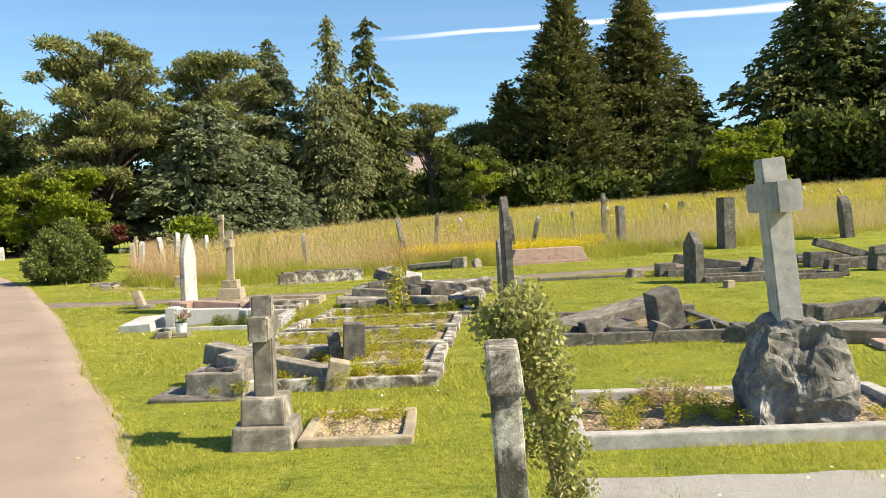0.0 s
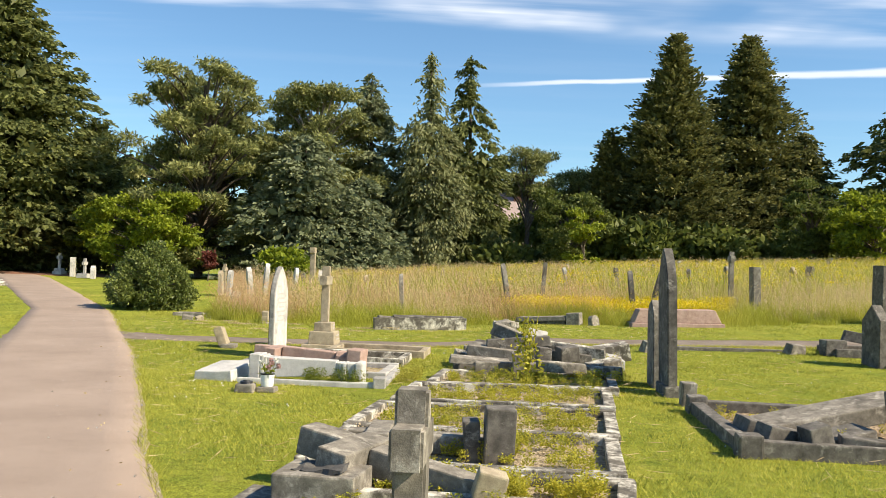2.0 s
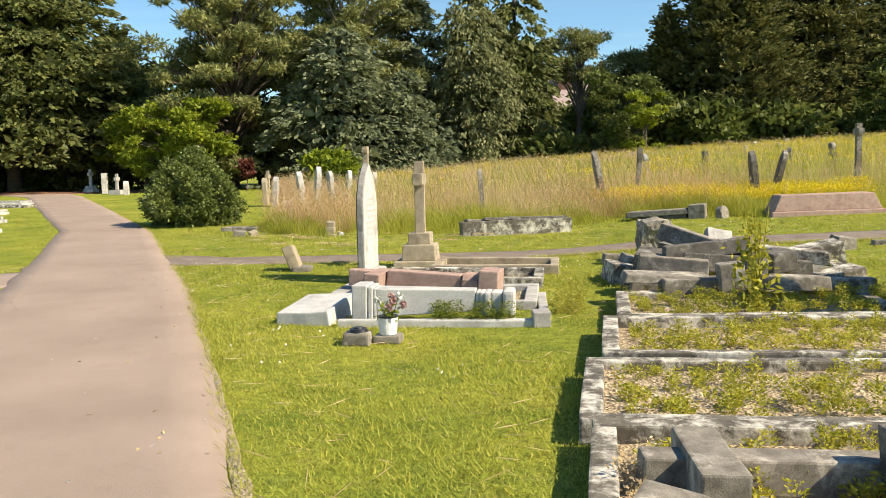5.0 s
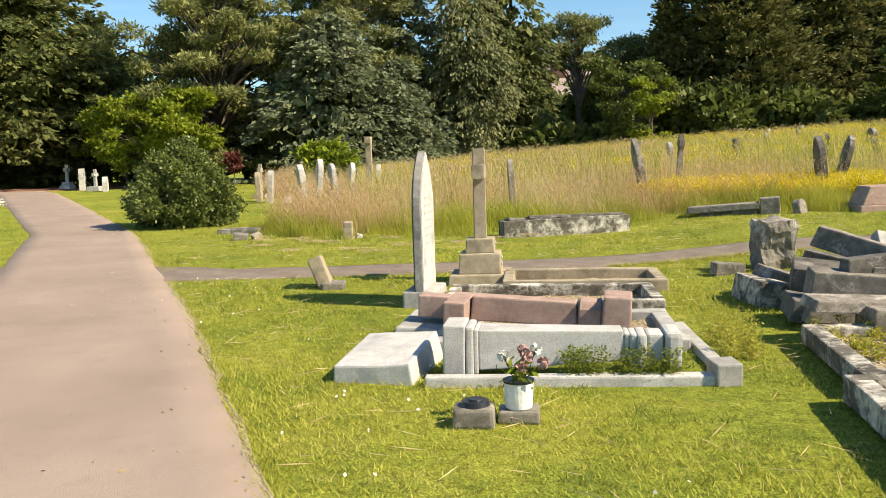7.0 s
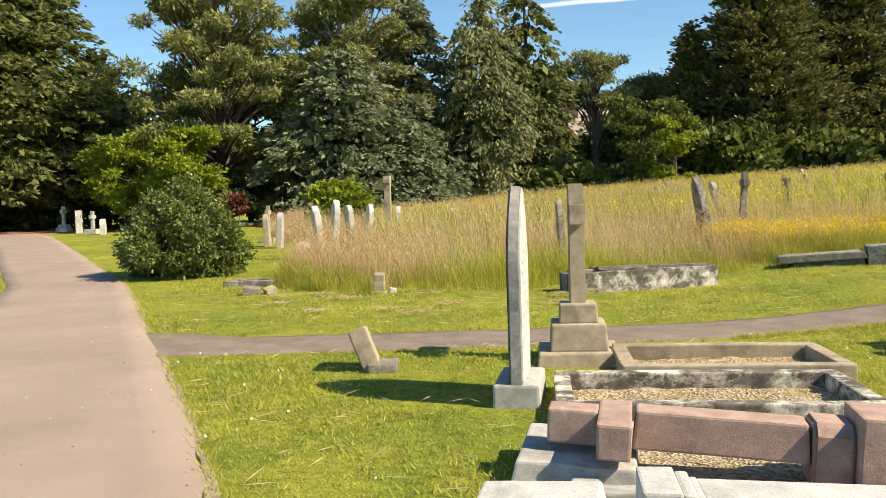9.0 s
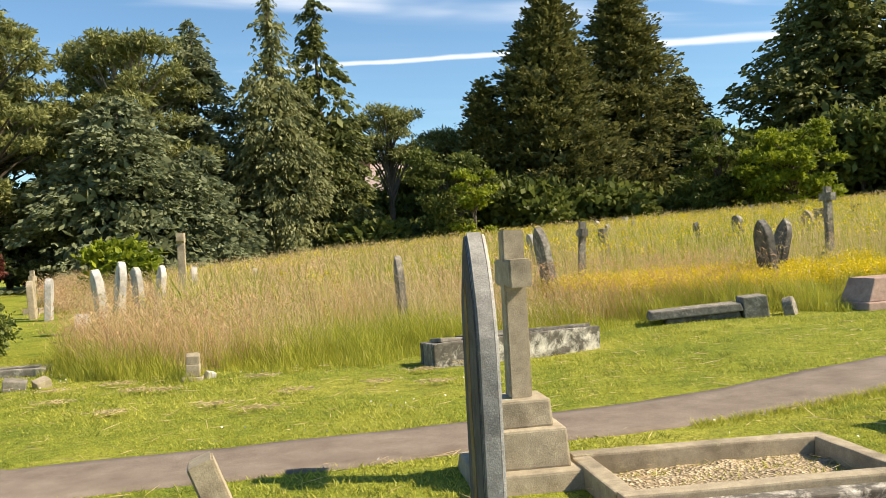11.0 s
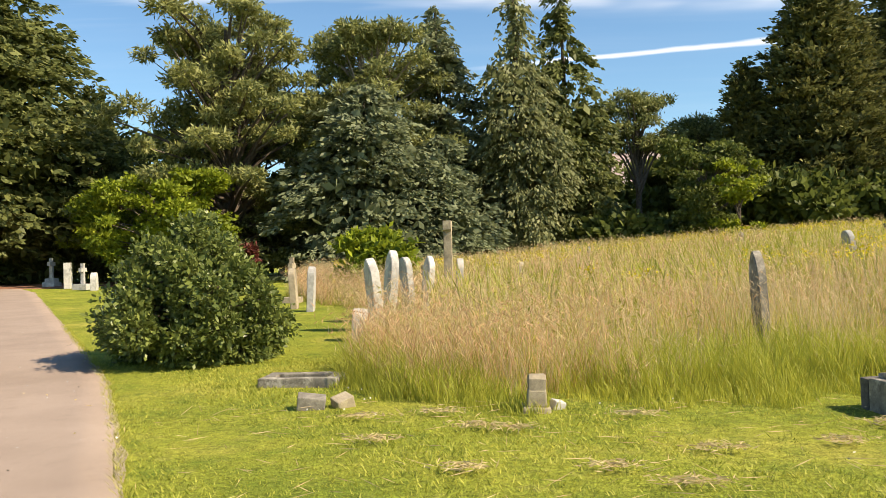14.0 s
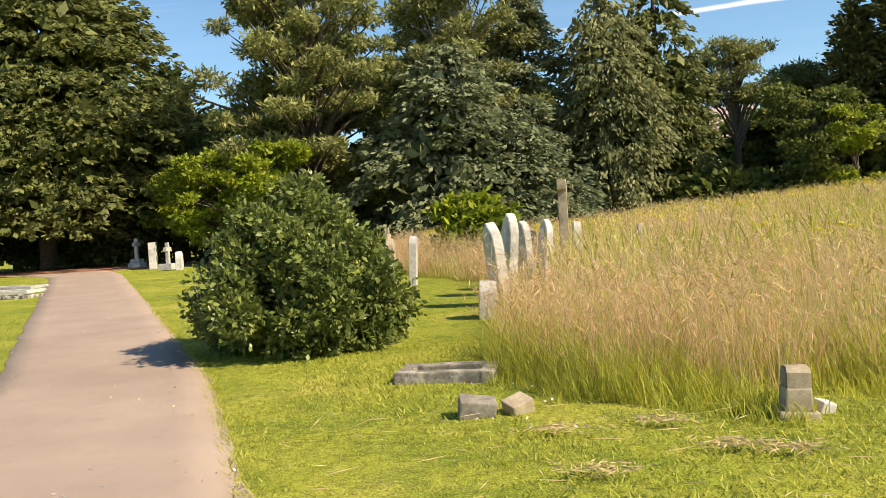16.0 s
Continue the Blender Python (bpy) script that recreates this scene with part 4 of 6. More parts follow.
# longer tufts along the path edges
rng = np.random.default_rng(77)
y = rng.uniform(2.5, 34, 9000)
x = edge_x(EDGE_R, y) + np.abs(rng.normal(0, 0.06, len(y))) - 0.03
keep = ~((y > 18.9) & (y < 20.4))
stalks("edge_grass", rng, x[keep], y[keep], 0.05 + 0.06 * rng.random(int(keep.sum())), 0.004, 0.8, BLADE, label="ragged grass overhanging the path edge", short=True)
x = rng.uniform(-3, 14, 14000)
y = lane_y(LANE_LOW, x) - np.abs(rng.normal(0, 0.09, len(x))) + 0.03
stalks("edge_grass", rng, x, y, 0.05 + 0.06 * rng.random(len(x)), 0.005, 0.6, BLADE, label="ragged grass along the edge of the side path", short=True)
# longer dark tufts and clover heads in the lawn
rng = np.random.default_rng(79)
tx, ty = rng.uniform(-11, 9, 900), rng.uniform(4, 26.5, 900)
keep = ~on_path(tx, ty) & ~in_meadow(tx, ty)
tx, ty = tx[keep], ty[keep]
idx = np.repeat(np.arange(len(tx)), 34)
x, y = tx[idx] + rng.normal(0, 0.055, len(idx)), ty[idx] + rng.normal(0, 0.055, len(idx))
stalks("lawn_tufts", rng, x, y, 0.04 + 0.06 * rng.random(len(idx)), 0.004, 0.7, TUFT, label="darker longer tufts of grass in the lawn", short=True)
tx, ty = rng.uniform(-11, 9, 1500), rng.uniform(4, 26.5, 1500)
keep = ~on_path(tx, ty) & ~in_meadow(tx, ty) & (patches(tx, ty, 0.9, 9) > 0.3)
tx, ty = tx[keep], ty[keep]
c = np.stack((tx, ty, rise(tx, ty) + 0.055), 1)
tagged(part("clover_flowers", leaf_mesh("clover_flowers", rng, c, rng.normal(size=c.shape), 0.012, 0.010), PETAL_W), "small white clover flowers scattered in the lawn", "flowers", kind="stuff")
tx, ty = rng.uniform(-11, 4, 2600), rng.uniform(9, 24.5, 2600)
keep = ~on_path(tx, ty) & ~in_meadow(tx, ty)
tx, ty = tx[keep], ty[keep]
c = np.stack((tx, ty, rise(tx, ty) + 0.045), 1)
tagged(part("loose_straw", leaf_mesh("loose_straw", rng, c, rng.normal(size=c.shape) * np.array((1, 1, 0.12)), 0.07 + 0.06 * rng.random(len(c)), 0.003), STRAW), "loose dry cut stalks lying on the lawn", "clippings", kind="stuff")
# dry clippings in heaps
rng = np.random.default_rng(78)
hx = np.concatenate((rng.uniform(-10.5, -3.5, 9), (-6.1, -5.2, -4.6, -8.6, -8.9)))
hy = np.concatenate((rng.uniform(21.4, 24.2, 9), (22.6, 22.8, 22.5, 22.9, 23.8)))
keep = ~on_path(hx, hy)
hx, hy = hx[keep], hy[keep]
idx = np.repeat(np.arange(len(hx)), 110)
cx, cy = hx[idx] + rng.normal(0, 0.11, len(idx)), hy[idx] + rng.normal(0, 0.06, len(idx))
c = np.stack((cx, cy, rise(cx, cy) + 0.045 + 0.02 * rng.random(len(idx))), 1)
d = rng.normal(size=(len(idx), 3)) * np.array((1, 1, 0.25))
tagged(part("dry_clippings", leaf_mesh("dry_clippings", rng, c, d, 0.04, 0.005), HAY), "small heaps of dry brown grass clippings on the lawn", "clippings", kind="stuff")


# ---- graves: builders ----
def kerb_grave(x0, x1, y0, y1, high, mat, label, fill=CHIPS, thick=0.13, seed=0, shear=0.0, posts=False, lift=0.06):
    """Four kerb stones round a bed; shear moves the back edge along x."""
    cx, cy = (x0 + x1) / 2, (y0 + y1) / 2
    z = float(rise(cx, cy)) - 0.03
    g = thing("grave_kerb", (cx, cy, z), label, "grave")
    l, d = x1 - x0, y1 - y0
    tilt = 1.2
    for sgn, s2 in ((-1, seed), (1, seed + 1)):
        part("kerb", moved(block(l + thick, thick, high, 0.014, rough=0.005, seed=s2, cuts=4), pose(shear * sgn / 2, sgn * d / 2, 0, tilt * sgn, math.sin(s2 * 7) * 0.5, math.sin(s2) * 0.5)), mat, g)
        a = math.degrees(math.atan2(-shear, d))
        part("kerb", moved(block(thick, math.hypot(d, shear) - thick - 0.006, high * 0.97, 0.014, rough=0.005, seed=s2 + 5, cuts=3), pose(sgn * l / 2, 0, 0, 0, tilt * sgn, a)), mat, g)
    bed = bmesh.new()
    bmesh.ops.create_grid(bed, x_segments=24, y_segments=14, size=0.5)
    for v in bed.verts:
        v.co = Vector((v.co.x * (l - thick * 0.6) + shear * v.co.y, v.co.y * (d - thick * 0.6), lift + 0.03 * noise.noise(v.co * 7 + Vector((seed, 0, 0)))))
    part("bed", bed, fill, g, "loose stone chippings and dry soil" if fill is CHIPS else "")
    if posts:
        for sx in (-1, 1):
            for sy in (-1, 1):
                part("corner_post", moved(block(thick * 1.5, thick * 1.5, high * 1.35, 0.02, rough=0.006, seed=seed + sx), pose(sx * l / 2 + shear * sy / 2, sy * d / 2, 0)), mat, g)
    return g


def weeds(x0, x1, y0, y1, n, high, seed, mat=WEED, base=0.05, label="low yellow-green weeds growing in a grave bed", shear=0.0):
    """Leafy sprigs in tufts."""
    rng = np.random.default_rng(seed)
    tx, ty = rng.uniform(x0, x1, n), rng.uniform(y0, y1, n)
    tx = tx + shear * (ty - (y0 + y1) / 2) / max(y1 - y0, 0.1)
    th = high * (0.4 + 0.8 * rng.random(n) ** 1.5)
    idx = np.repeat(np.arange(n), 90)
    u = rng.random(len(idx))
    r = 0.01 + 0.05 * rng.random(len(idx))
    a = rng.random(len(idx)) * 6.28
    cx, cy = tx[idx] + np.cos(a) * r, ty[idx] + np.sin(a) * r
    c = np.stack((cx, cy, rise(tx, ty)[idx] + base + u * th[idx]), 1)
    d = np.stack((np.cos(a), np.sin(a), 0.5 + 0.4 * rng.normal(size=len(idx))), 1)
    ln = 0.007 + 0.008 * rng.random(len(idx))
    tagged(part("weeds", leaf_mesh("weeds", rng, c, d, ln, ln * 0.5), mat), label, "weeds", kind="stuff")


def lying(name, at, size, turn, mat, label, taper=1.0, seed=0, bevel=0.014, category="stone", cuts=2):
    """A loose block or beam with its base centre at a place."""
    ob = part(name, block(*size, bevel, taper, 0.008, seed, cuts=cuts), mat)
    ob.matrix_world = pose(*at, *turn)
    return tagged(ob, label, category)


def cross_mesh(high, arm, thick, drop=0.3, taper=0.8, seed=0):
    """A plain cross whose arms lie along y."""
    w0, w1 = thick / 2, thick * taper / 2
    za, zb = high - drop - thick * 0.55, high - drop + thick * 0.55
    pts = [(-w0, 0), (w0, 0), (w1, za), (arm, za), (arm, zb), (w1, zb), (w1 * 0.95, high), (-w1 * 0.95, high), (-w1, zb), (-arm, zb), (-arm, za), (-w1, za)]
    return prism(pts, thick * 0.92, 0.012, 0.003, seed)


def stepped_cross(x, y, steps, high, arm, thick, mat, label, turn=(0, 0, 0), drop=0.3, dz=0.0, seed=0, head=None):
    g = thing("cross_monument", on(x, y, dz), label, "grave cross", turn=turn)
    z = -0.04
    for i, (s, t) in enumerate(steps):
        part("plinth_step", moved(block(s, s * 1.05, t, 0.016, 0.94, 0.006, seed + i), pose(0, 0, z)), mat, g)
        z += t - 0.003
    part("cross", moved(cross_mesh(high - z, arm, thick, drop, 0.8, seed), pose(0, 0, z)), head or mat, g)
    return g


def lettering(parent, x, width, z0, z1, rows, seed, face=1):
    """Worn lines of illegible writing as thin bars."""
    rng = np.random.default_rng(seed)
    for i in range(rows):
        z = z1 - (z1 - z0) * (i + 0.5) / rows
        wl = width * (0.55 + 0.4 * rng.random())
        part("inscription_line", moved(block(0.003, wl, (z1 - z0) / rows * 0.34, 0, cuts=0, rough=0), pose(x, rng.normal() * 0.01, z)), INK, parent)


def headstone(x, y, outline, depth, mat, label, turn=(0, 0, 0), dz=-0.06, plinth=None, seed=0, write=False, pm=None, group=""):
    g = thing("headstone", on(x, y, dz), label, "headstone", group, turn=turn)
    z = 0.0
    if plinth:
        part("plinth", block(plinth[0], plinth[1], plinth[2], 0.02, 0.96, 0.006, seed), pm or mat, g)
        z = plinth[2] - 0.004
    part("slab", moved(prism(outline, depth, 0.012, 0.004, seed), pose(0, 0, z)), mat, g)
    if write:
        hi = max(p[1] for p in outline)
        wd = max(p[0] for p in outline) * 2
        lettering(g, depth / 2 + 0.007, wd * 0.7, z + hi * 0.3, z + hi * 0.68, 7, seed)
    return g


def rugged(l, wd, h, seed, cuts=9):
    """A rough broken stone."""
    bm = bmesh.new()
    bmesh.ops.create_cube(bm, size=1.0)
    bmesh.ops.subdivide_edges(bm, edges=bm.edges[:], cuts=cuts, use_grid_fill=True)
    off = Vector((seed * 2.3, seed, seed * 0.7))
    for v in bm.verts:
        q = Vector((v.co.x * l, v.co.y * wd, (v.co.z + 0.5) * h))
        q += noise.noise_vector(q * 4 + off) * 0.07 + noise.noise_vector(q * 13 + off) * 0.03
        v.co = q
    return bm


# ---- near graves ----
stepped_cross(-1.27, 6.06, ((0.43, 0.20), (0.31, 0.19)), 1.04, 0.2, 0.15, GREY, "weathered grey stone cross on a stepped square base", drop=0.22, seed=3)
kerb_grave(-1.0, -0.29, 5.92, 6.78, 0.09, SAND, "low sandstone grave kerb with yellowish chippings beside a cross", thick=0.08, seed=4, lift=0.05)
weeds(-1.0, -0.35, 6.45, 6.72, 16, 0.10, 5)

# standing stone wrapped in ivy
ivy_stone = thing("headstone", on(0.235, 2.95, -0.05), "narrow lichened headstone overgrown with ivy", "headstone", turn=(0, -2.5, -3))
part("slab", block(0.105, 0.26, 0.985, 0.012, 0.97, 0.005, 7, cuts=3), KERB, ivy_stone)
part("cap", moved(block(0.12, 0.29, 0.15, 0.014, 0.94, 0.006, 8), pose(0, 0, 0.98)), KERB, ivy_stone)
ivy = thing("ivy", on(0.27, 3.16), "trailing ivy with yellowing leaves over a headstone", "ivy")
rng = np.random.default_rng(8)
cs = []
for cx, cy, cz, r, n in ((0.0, 0.05, 1.16, 0.10, 330), (-0.1, 0.08, 1.12, 0.075, 150), (0.07, 0.0, 1.08, 0.09, 260), (0.10, -0.04, 0.95, 0.075, 220), (0.12, -0.06, 0.82, 0.075, 200), (0.14, -0.06, 0.68, 0.08, 190), (0.16, -0.06, 0.52, 0.085, 180), (0.18, -0.08, 0.36, 0.09, 170), (0.2, -0.1, 0.2, 0.1, 160), (0.22, -0.1, 0.06, 0.12, 160), (0.03, 0.1, 0.7, 0.12, 260), (0.0, 0.12, 0.95, 0.12, 220)):
    n = int(n * 2.6)
    p = rng.normal(size=(n, 3))
    p /= np.linalg.norm(p, axis=1, keepdims=True)
    cs.append(p * (r * (0.4 + 0.85 * rng.random((n, 1)))) + np.array((cx, cy, cz)))
c = np.concatenate(cs)
c[:, 2] = np.maximum(c[:, 2], 0.01)
part("leaves", leaf_mesh("leaves", rng, c, rng.normal(size=c.shape) + np.array((0, -0.3, -0.5)), 0.0120 * (0.6 + 0.8 * rng.random(len(c))), 0.0080), IVY, ivy)
part("stem", tubes("stem", [([(0.16 + 0.03 * i, -0.05, 0), (0.1 + 0.02 * i, 0, 0.55), (0.0 - 0.04 * i, 0.05, 1.15)], [0.008, 0.007, 0.004]) for i in range(4)], 5), PALE_BARK, ivy)

# rough boulder with a granite cross
rock_cross = thing("cross_monument", on(2.43, 6.12, -0.05), "pale granite cross leaning on a rough-hewn grey boulder", "grave cross")
bm = bmesh.new()
bmesh.ops.create_cube(bm, size=1.0)
bmesh.ops.subdivide_edges(bm, edges=bm.edges[:], cuts=24, use_grid_fill=True)
for v in bm.verts:
    p = v.co.copy()
    k = 1 - 0.36 * (p.z + 0.5) ** 1.3
    q = Vector((p.x * 0.68 * k, p.y * 0.66 * k, (p.z + 0.5) * 0.74))
    cut = noise.hetero_terrain(q * 3.1 + Vector((4, 1, 7)), 0.9, 2.1, 4, 0.6)
    q += noise.noise_vector(q * 3.2) * 0.10 + noise.noise_vector(q * 9) * 0.04 + noise.noise_vector(q * 22) * 0.018
    v.co = q * (1 + 0.03 * cut)
part("boulder", bm, BOULDER, rock_cross, "rough-hewn dark grey boulder")
part("cross", moved(cross_mesh(1.28, 0.30, 0.19, 0.27, 0.80, 2), pose(-0.02, 0, 0.64, 0, -5.0, 0)), GRANITE, rock_cross, "pale grey granite cross")
kerb_grave(0.88, 3.3, 5.62, 6.98, 0.13, GRANITE, "pale granite grave kerb filled with weeds and soil", SOIL, 0.12, 9, shear=0.1)
weeds(0.95, 2.1, 5.8, 6.75, 46, 0.15, 10)
weeds(1.6, 3.1, 5.75, 6.85, 16, 0.12, 11)
weeds(1.5, 2.0, 6.6, 6.85, 20, 0.18, 12, HAY, label="dry brown weeds by a granite kerb")
flat_grave = thing("gravel_grave", on(1.9, 4.05), "flat grave covered with pale stone chippings", "grave")
bm = bmesh.new()
bmesh.ops.create_grid(bm, x_segments=30, y_segments=20, size=0.5)
for v in bm.verts:
    v.co = Vector((v.co.x * 2.5 + 0.12 * v.co.y, v.co.y * 1.65, 0.022 + 0.014 * noise.noise(v.co * 9)))
part("bed", bm, PALE_CHIPS, flat_grave)

# ---- the row of kerbed graves ----
ROW = ((8.02, 8.70, -1.9, -0.12), (8.86, 10.30, -2.38, -0.08), (10.48, 11.86, -2.36, 0.05), (12.02, 13.42, -2.16, 0.16), (13.6, 14.95, -1.95, 0.36))
for i, (y0, y1, x0, x1) in enumerate(ROW):
    row_grave = kerb_grave(x0, x1, y0, y1, 0.14 + 0.02 * (i % 2), KERB, "weathered grey grave kerb with white lichen and weedy chippings", CHIPS, 0.125, 20 + i, shear=0.08, lift=0.07)
    tagged(row_grave, group="row of kerbed graves")
    weeds(x0 + 0.15, x1 - 0.15, y0 + 0.15, y1 - 0.12, 120, 0.12, 30 + i, base=0.07, shear=0.1)
lying("stone_block", on(-2.09, 8.06, -0.02), (0.54, 0.42, 0.25), (0, 0, -6), GREY, "broken grey stone base block lying on a grave", seed=1, cuts=4)
part("moss", moved(rugged(0.36, 0.28, 0.025, 8, 6), pose(-2.10, 8.08, 0.215, 0, 0, -6)), SOOT, None)
tagged(bpy.data.objects["moss"], "patch of dark dry moss on a stone block", "moss")
fallen = thing("fallen_cross", on(-2.0, 8.5, 0.14), "fallen grey stone cross tipped over a grave heap", "grave cross", turn=(0, 9, -19))
part("head", moved(block(0.34, 0.22, 0.2, 0.014, 1, 0.006, 2), pose(-0.22, 0.0, 0.02)), GREY, fallen)
part("arm", moved(block(0.22, 0.66, 0.2, 0.014, 1, 0.006, 3), pose(0.06, -0.08, 0.02)), GREY, fallen)
part("shaft", moved(block(0.95, 0.2, 0.19, 0.014, 0.97, 0.006, 4), pose(0.64, 0.0, 0.02)), GREY, fallen)
lying("stone_slab", on(-2.25, 7.98, -0.02), (0.8, 0.6, 0.05), (0, 2, -4), DARK, "flat dark stone slab in the grass", seed=4)
lying("stone_block", on(-1.06, 8.02, -0.02), (0.19, 0.17, 0.30), (3, 14, 8), SAND, "small buff stone block tipped against a kerb", seed=6)
lying("stone_pedestal", on(-1.0, 9.36, 0.0), (0.24, 0.24, 0.47), (0, 2, 6), DARK, "upright dark stone pedestal between grave kerbs", 0.98, 7)
lying("stone_slab", on(-1.2, 9.44, 0.02), (0.13, 0.26, 0.34), (0, -4, 6), DARK, "dark slab leaning beside a pedestal", seed=8)
long_cross = thing("fallen_cross", on(-1.72, 9.6, 0.06), "fallen grey cross lying flat across a grave", "grave cross", turn=(0, 1, 3))
part("shaft", moved(block(1.15, 0.17, 0.16, 0.012, 0.98, 0.005, 9), pose(0.05, 0, 0)), GREY, long_cross)
part("arm", moved(block(0.19, 0.62, 0.17, 0.012, 1, 0.005, 10), pose(-0.25, -0.06, 0.03)), GREY, long_cross)
weeds(-2.3, -0.9, 7.75, 8.6, 45, 0.13, 44)
weeds(-2.5, -2.1, 8.9, 9.9, 14, 0.22, 45, STRAW, label="dry grass seed stalks beside a kerb")

# ---- the collapsed heap ----
PILE = ((-1.05, 14.72, 0.0, 0.95, 0.35, 0.26, (0, 0, 3), GREY), (0.1, 14.75, 0.0, 1.0, 0.2, 0.22, (0, 0, -2), KERB), (-1.15, 15.35, 0.02, 1.3, 0.42, 0.16, (0, 2, 2), GREY), (-1.3, 15.5, 0.19, 0.78, 0.26, 0.22, (4, 5, -4), GREY),
        (-0.5, 15.6, 0.16, 1.45, 0.22, 0.2, (0, 5, 3), DARK), (-1.35, 16.1, 0.10, 0.62, 0.4, 0.30, (10, 6, -14), DARK), (-0.75, 16.3, 0.30, 1.35, 0.21, 0.2, (0, 17, -24), GREY), (-1.8, 16.5, 0.0, 0.34, 0.7, 0.24, (0, 8, 8), KERB),
        (-0.55, 14.95, 0.05, 0.2, 0.26, 0.40, (0, 4, 10), DARK), (-0.82, 14.55, 0.02, 0.26, 0.24, 0.40, (0, -6, 0), GREY), (-0.15, 15.5, 0.2, 0.30, 0.26, 0.22, (3, -6, 20), DARK), (0.2, 16.4, 0.02, 1.1, 0.8, 0.22, (3, 6, 4), GRANITE),
        (0.55, 16.85, 0.05, 0.8, 0.3, 0.28, (6, -10, 8), KERB), (0.62, 15.9, 0.0, 0.16, 1.7, 0.2, (0, 0, -6), KERB), (-1.45, 17.0, 0.0, 0.9, 0.14, 0.18, (0, 0, 0), KERB))
for i, (x, y, dz, l, d, hh, tr, mt) in enumerate(PILE):
    lying("broken_stone", on(x, y + 0.35, dz - 0.02), (l, d, hh), tr, mt, "broken grey monument stone in a collapsed heap", 0.96, 50 + i)
stub = part("broken_stone", rugged(0.42, 0.36, 0.62, 5), GREY)
stub.matrix_world = pose(*on(-1.2, 18.8, -0.06), 0, 4, 8)
tagged(stub, "rough broken upright stone with lichen behind a heap", "stone")
for i, (x, y, dz, l, d, hh, tr) in enumerate(((-1.45, 15.2, 0.2, 0.9, 0.3, 0.09, (4, 3, 6)), (-0.9, 15.95, 0.36, 1.0, 0.18, 0.16, (0, -5, 9)), (-0.2, 16.15, 0.28, 1.3, 0.2, 0.15, (3, 6, -9)), (-1.5, 17.2, 0.05, 0.6, 0.3, 0.16, (8, 16, 20)), (-0.9, 17.2, 0.12, 0.9, 0.2, 0.18, (0, 12, -30)), (0.1, 17.3, 0.08, 1.2, 0.5, 0.1, (5, -3, 6)), (-0.3, 14.7, 0.14, 0.7, 0.18, 0.14, (0, 3, 12)), (-1.7, 15.9, 0.02, 0.3, 0.6, 0.18, (0, 10, -8)), (0.35, 15.4, 0.05, 0.5, 0.25, 0.2, (6, -9, 25)))):
    lying("broken_stone", on(x, y, dz), (l, d, hh), tr, (GREY, DARK, KERB)[i % 3], "broken weathered monument piece in a collapsed heap", 0.95, 400 + i)
lying("broken_stone", on(-0.62, 16.75, 0.16), (0.32, 0.12, 0.46), (-34, 12, 12), GRANITE, "pale broken slab propped on a stone heap", seed=62)
lying("footstone", on(-1.75, 18.6, -0.04), (0.34, 0.2, 0.17), (0, 4, 10), GREY, "small rough stone in the grass beside a heap", seed=63)
rng = np.random.default_rng(64)
n = 330
u = rng.random(n)
c = np.stack((-0.78 + rng.normal(0, 0.05 + 0.09 * (1 - u), n), 14.2 + rng.normal(0, 0.05 + 0.08 * (1 - u), n), 0.05 + u * 0.85), 1)
burdock = thing("tall_weed", (0, 0, 0), "tall leafy green weed growing out of a grave", "weed")
part("leaves", leaf_mesh("leaves", rng, c, rng.normal(size=(n, 3)), 0.042 * (1.3 - u), 0.02), WEED, burdock)
part("stem", tubes("stem", [([(-0.78, 14.2, 0), (-0.79 + 0.03 * i, 14.2, 0.5), (-0.84 + 0.07 * i, 14.2 + 0.03 * i, 0.85 + 0.12 * (i % 2))], [0.012, 0.009, 0.004]) for i in range(4)], 5), WEED, burdock)
weeds(-1.9, 0.6, 14.5, 15.2, 60, 0.16, 65)
weeds(-1.0, 0.7, 15.6, 16.8, 50, 0.2, 66)

# ---- tall pair of headstones ----
headstone(1.04, 13.95, gothic(0.62, 1.74, 1.08), 0.12, DARK, "tall narrow pointed dark grey headstone with stained face", (0, -1.5, 2), plinth=(0.2, 0.66, 0.2), seed=70)
headstone(1.0, 14.75, gothic(0.58, 1.24, 0.92), 0.15, GREY, "shorter pointed grey headstone beside a taller one", (0, -1, 0), seed=71)
lying("kerb_post", on(1.12, 13.0), (0.17, 0.2, 0.28), (0, 0, 2), GREY, "square grey corner post of a grave kerb", seed=72)

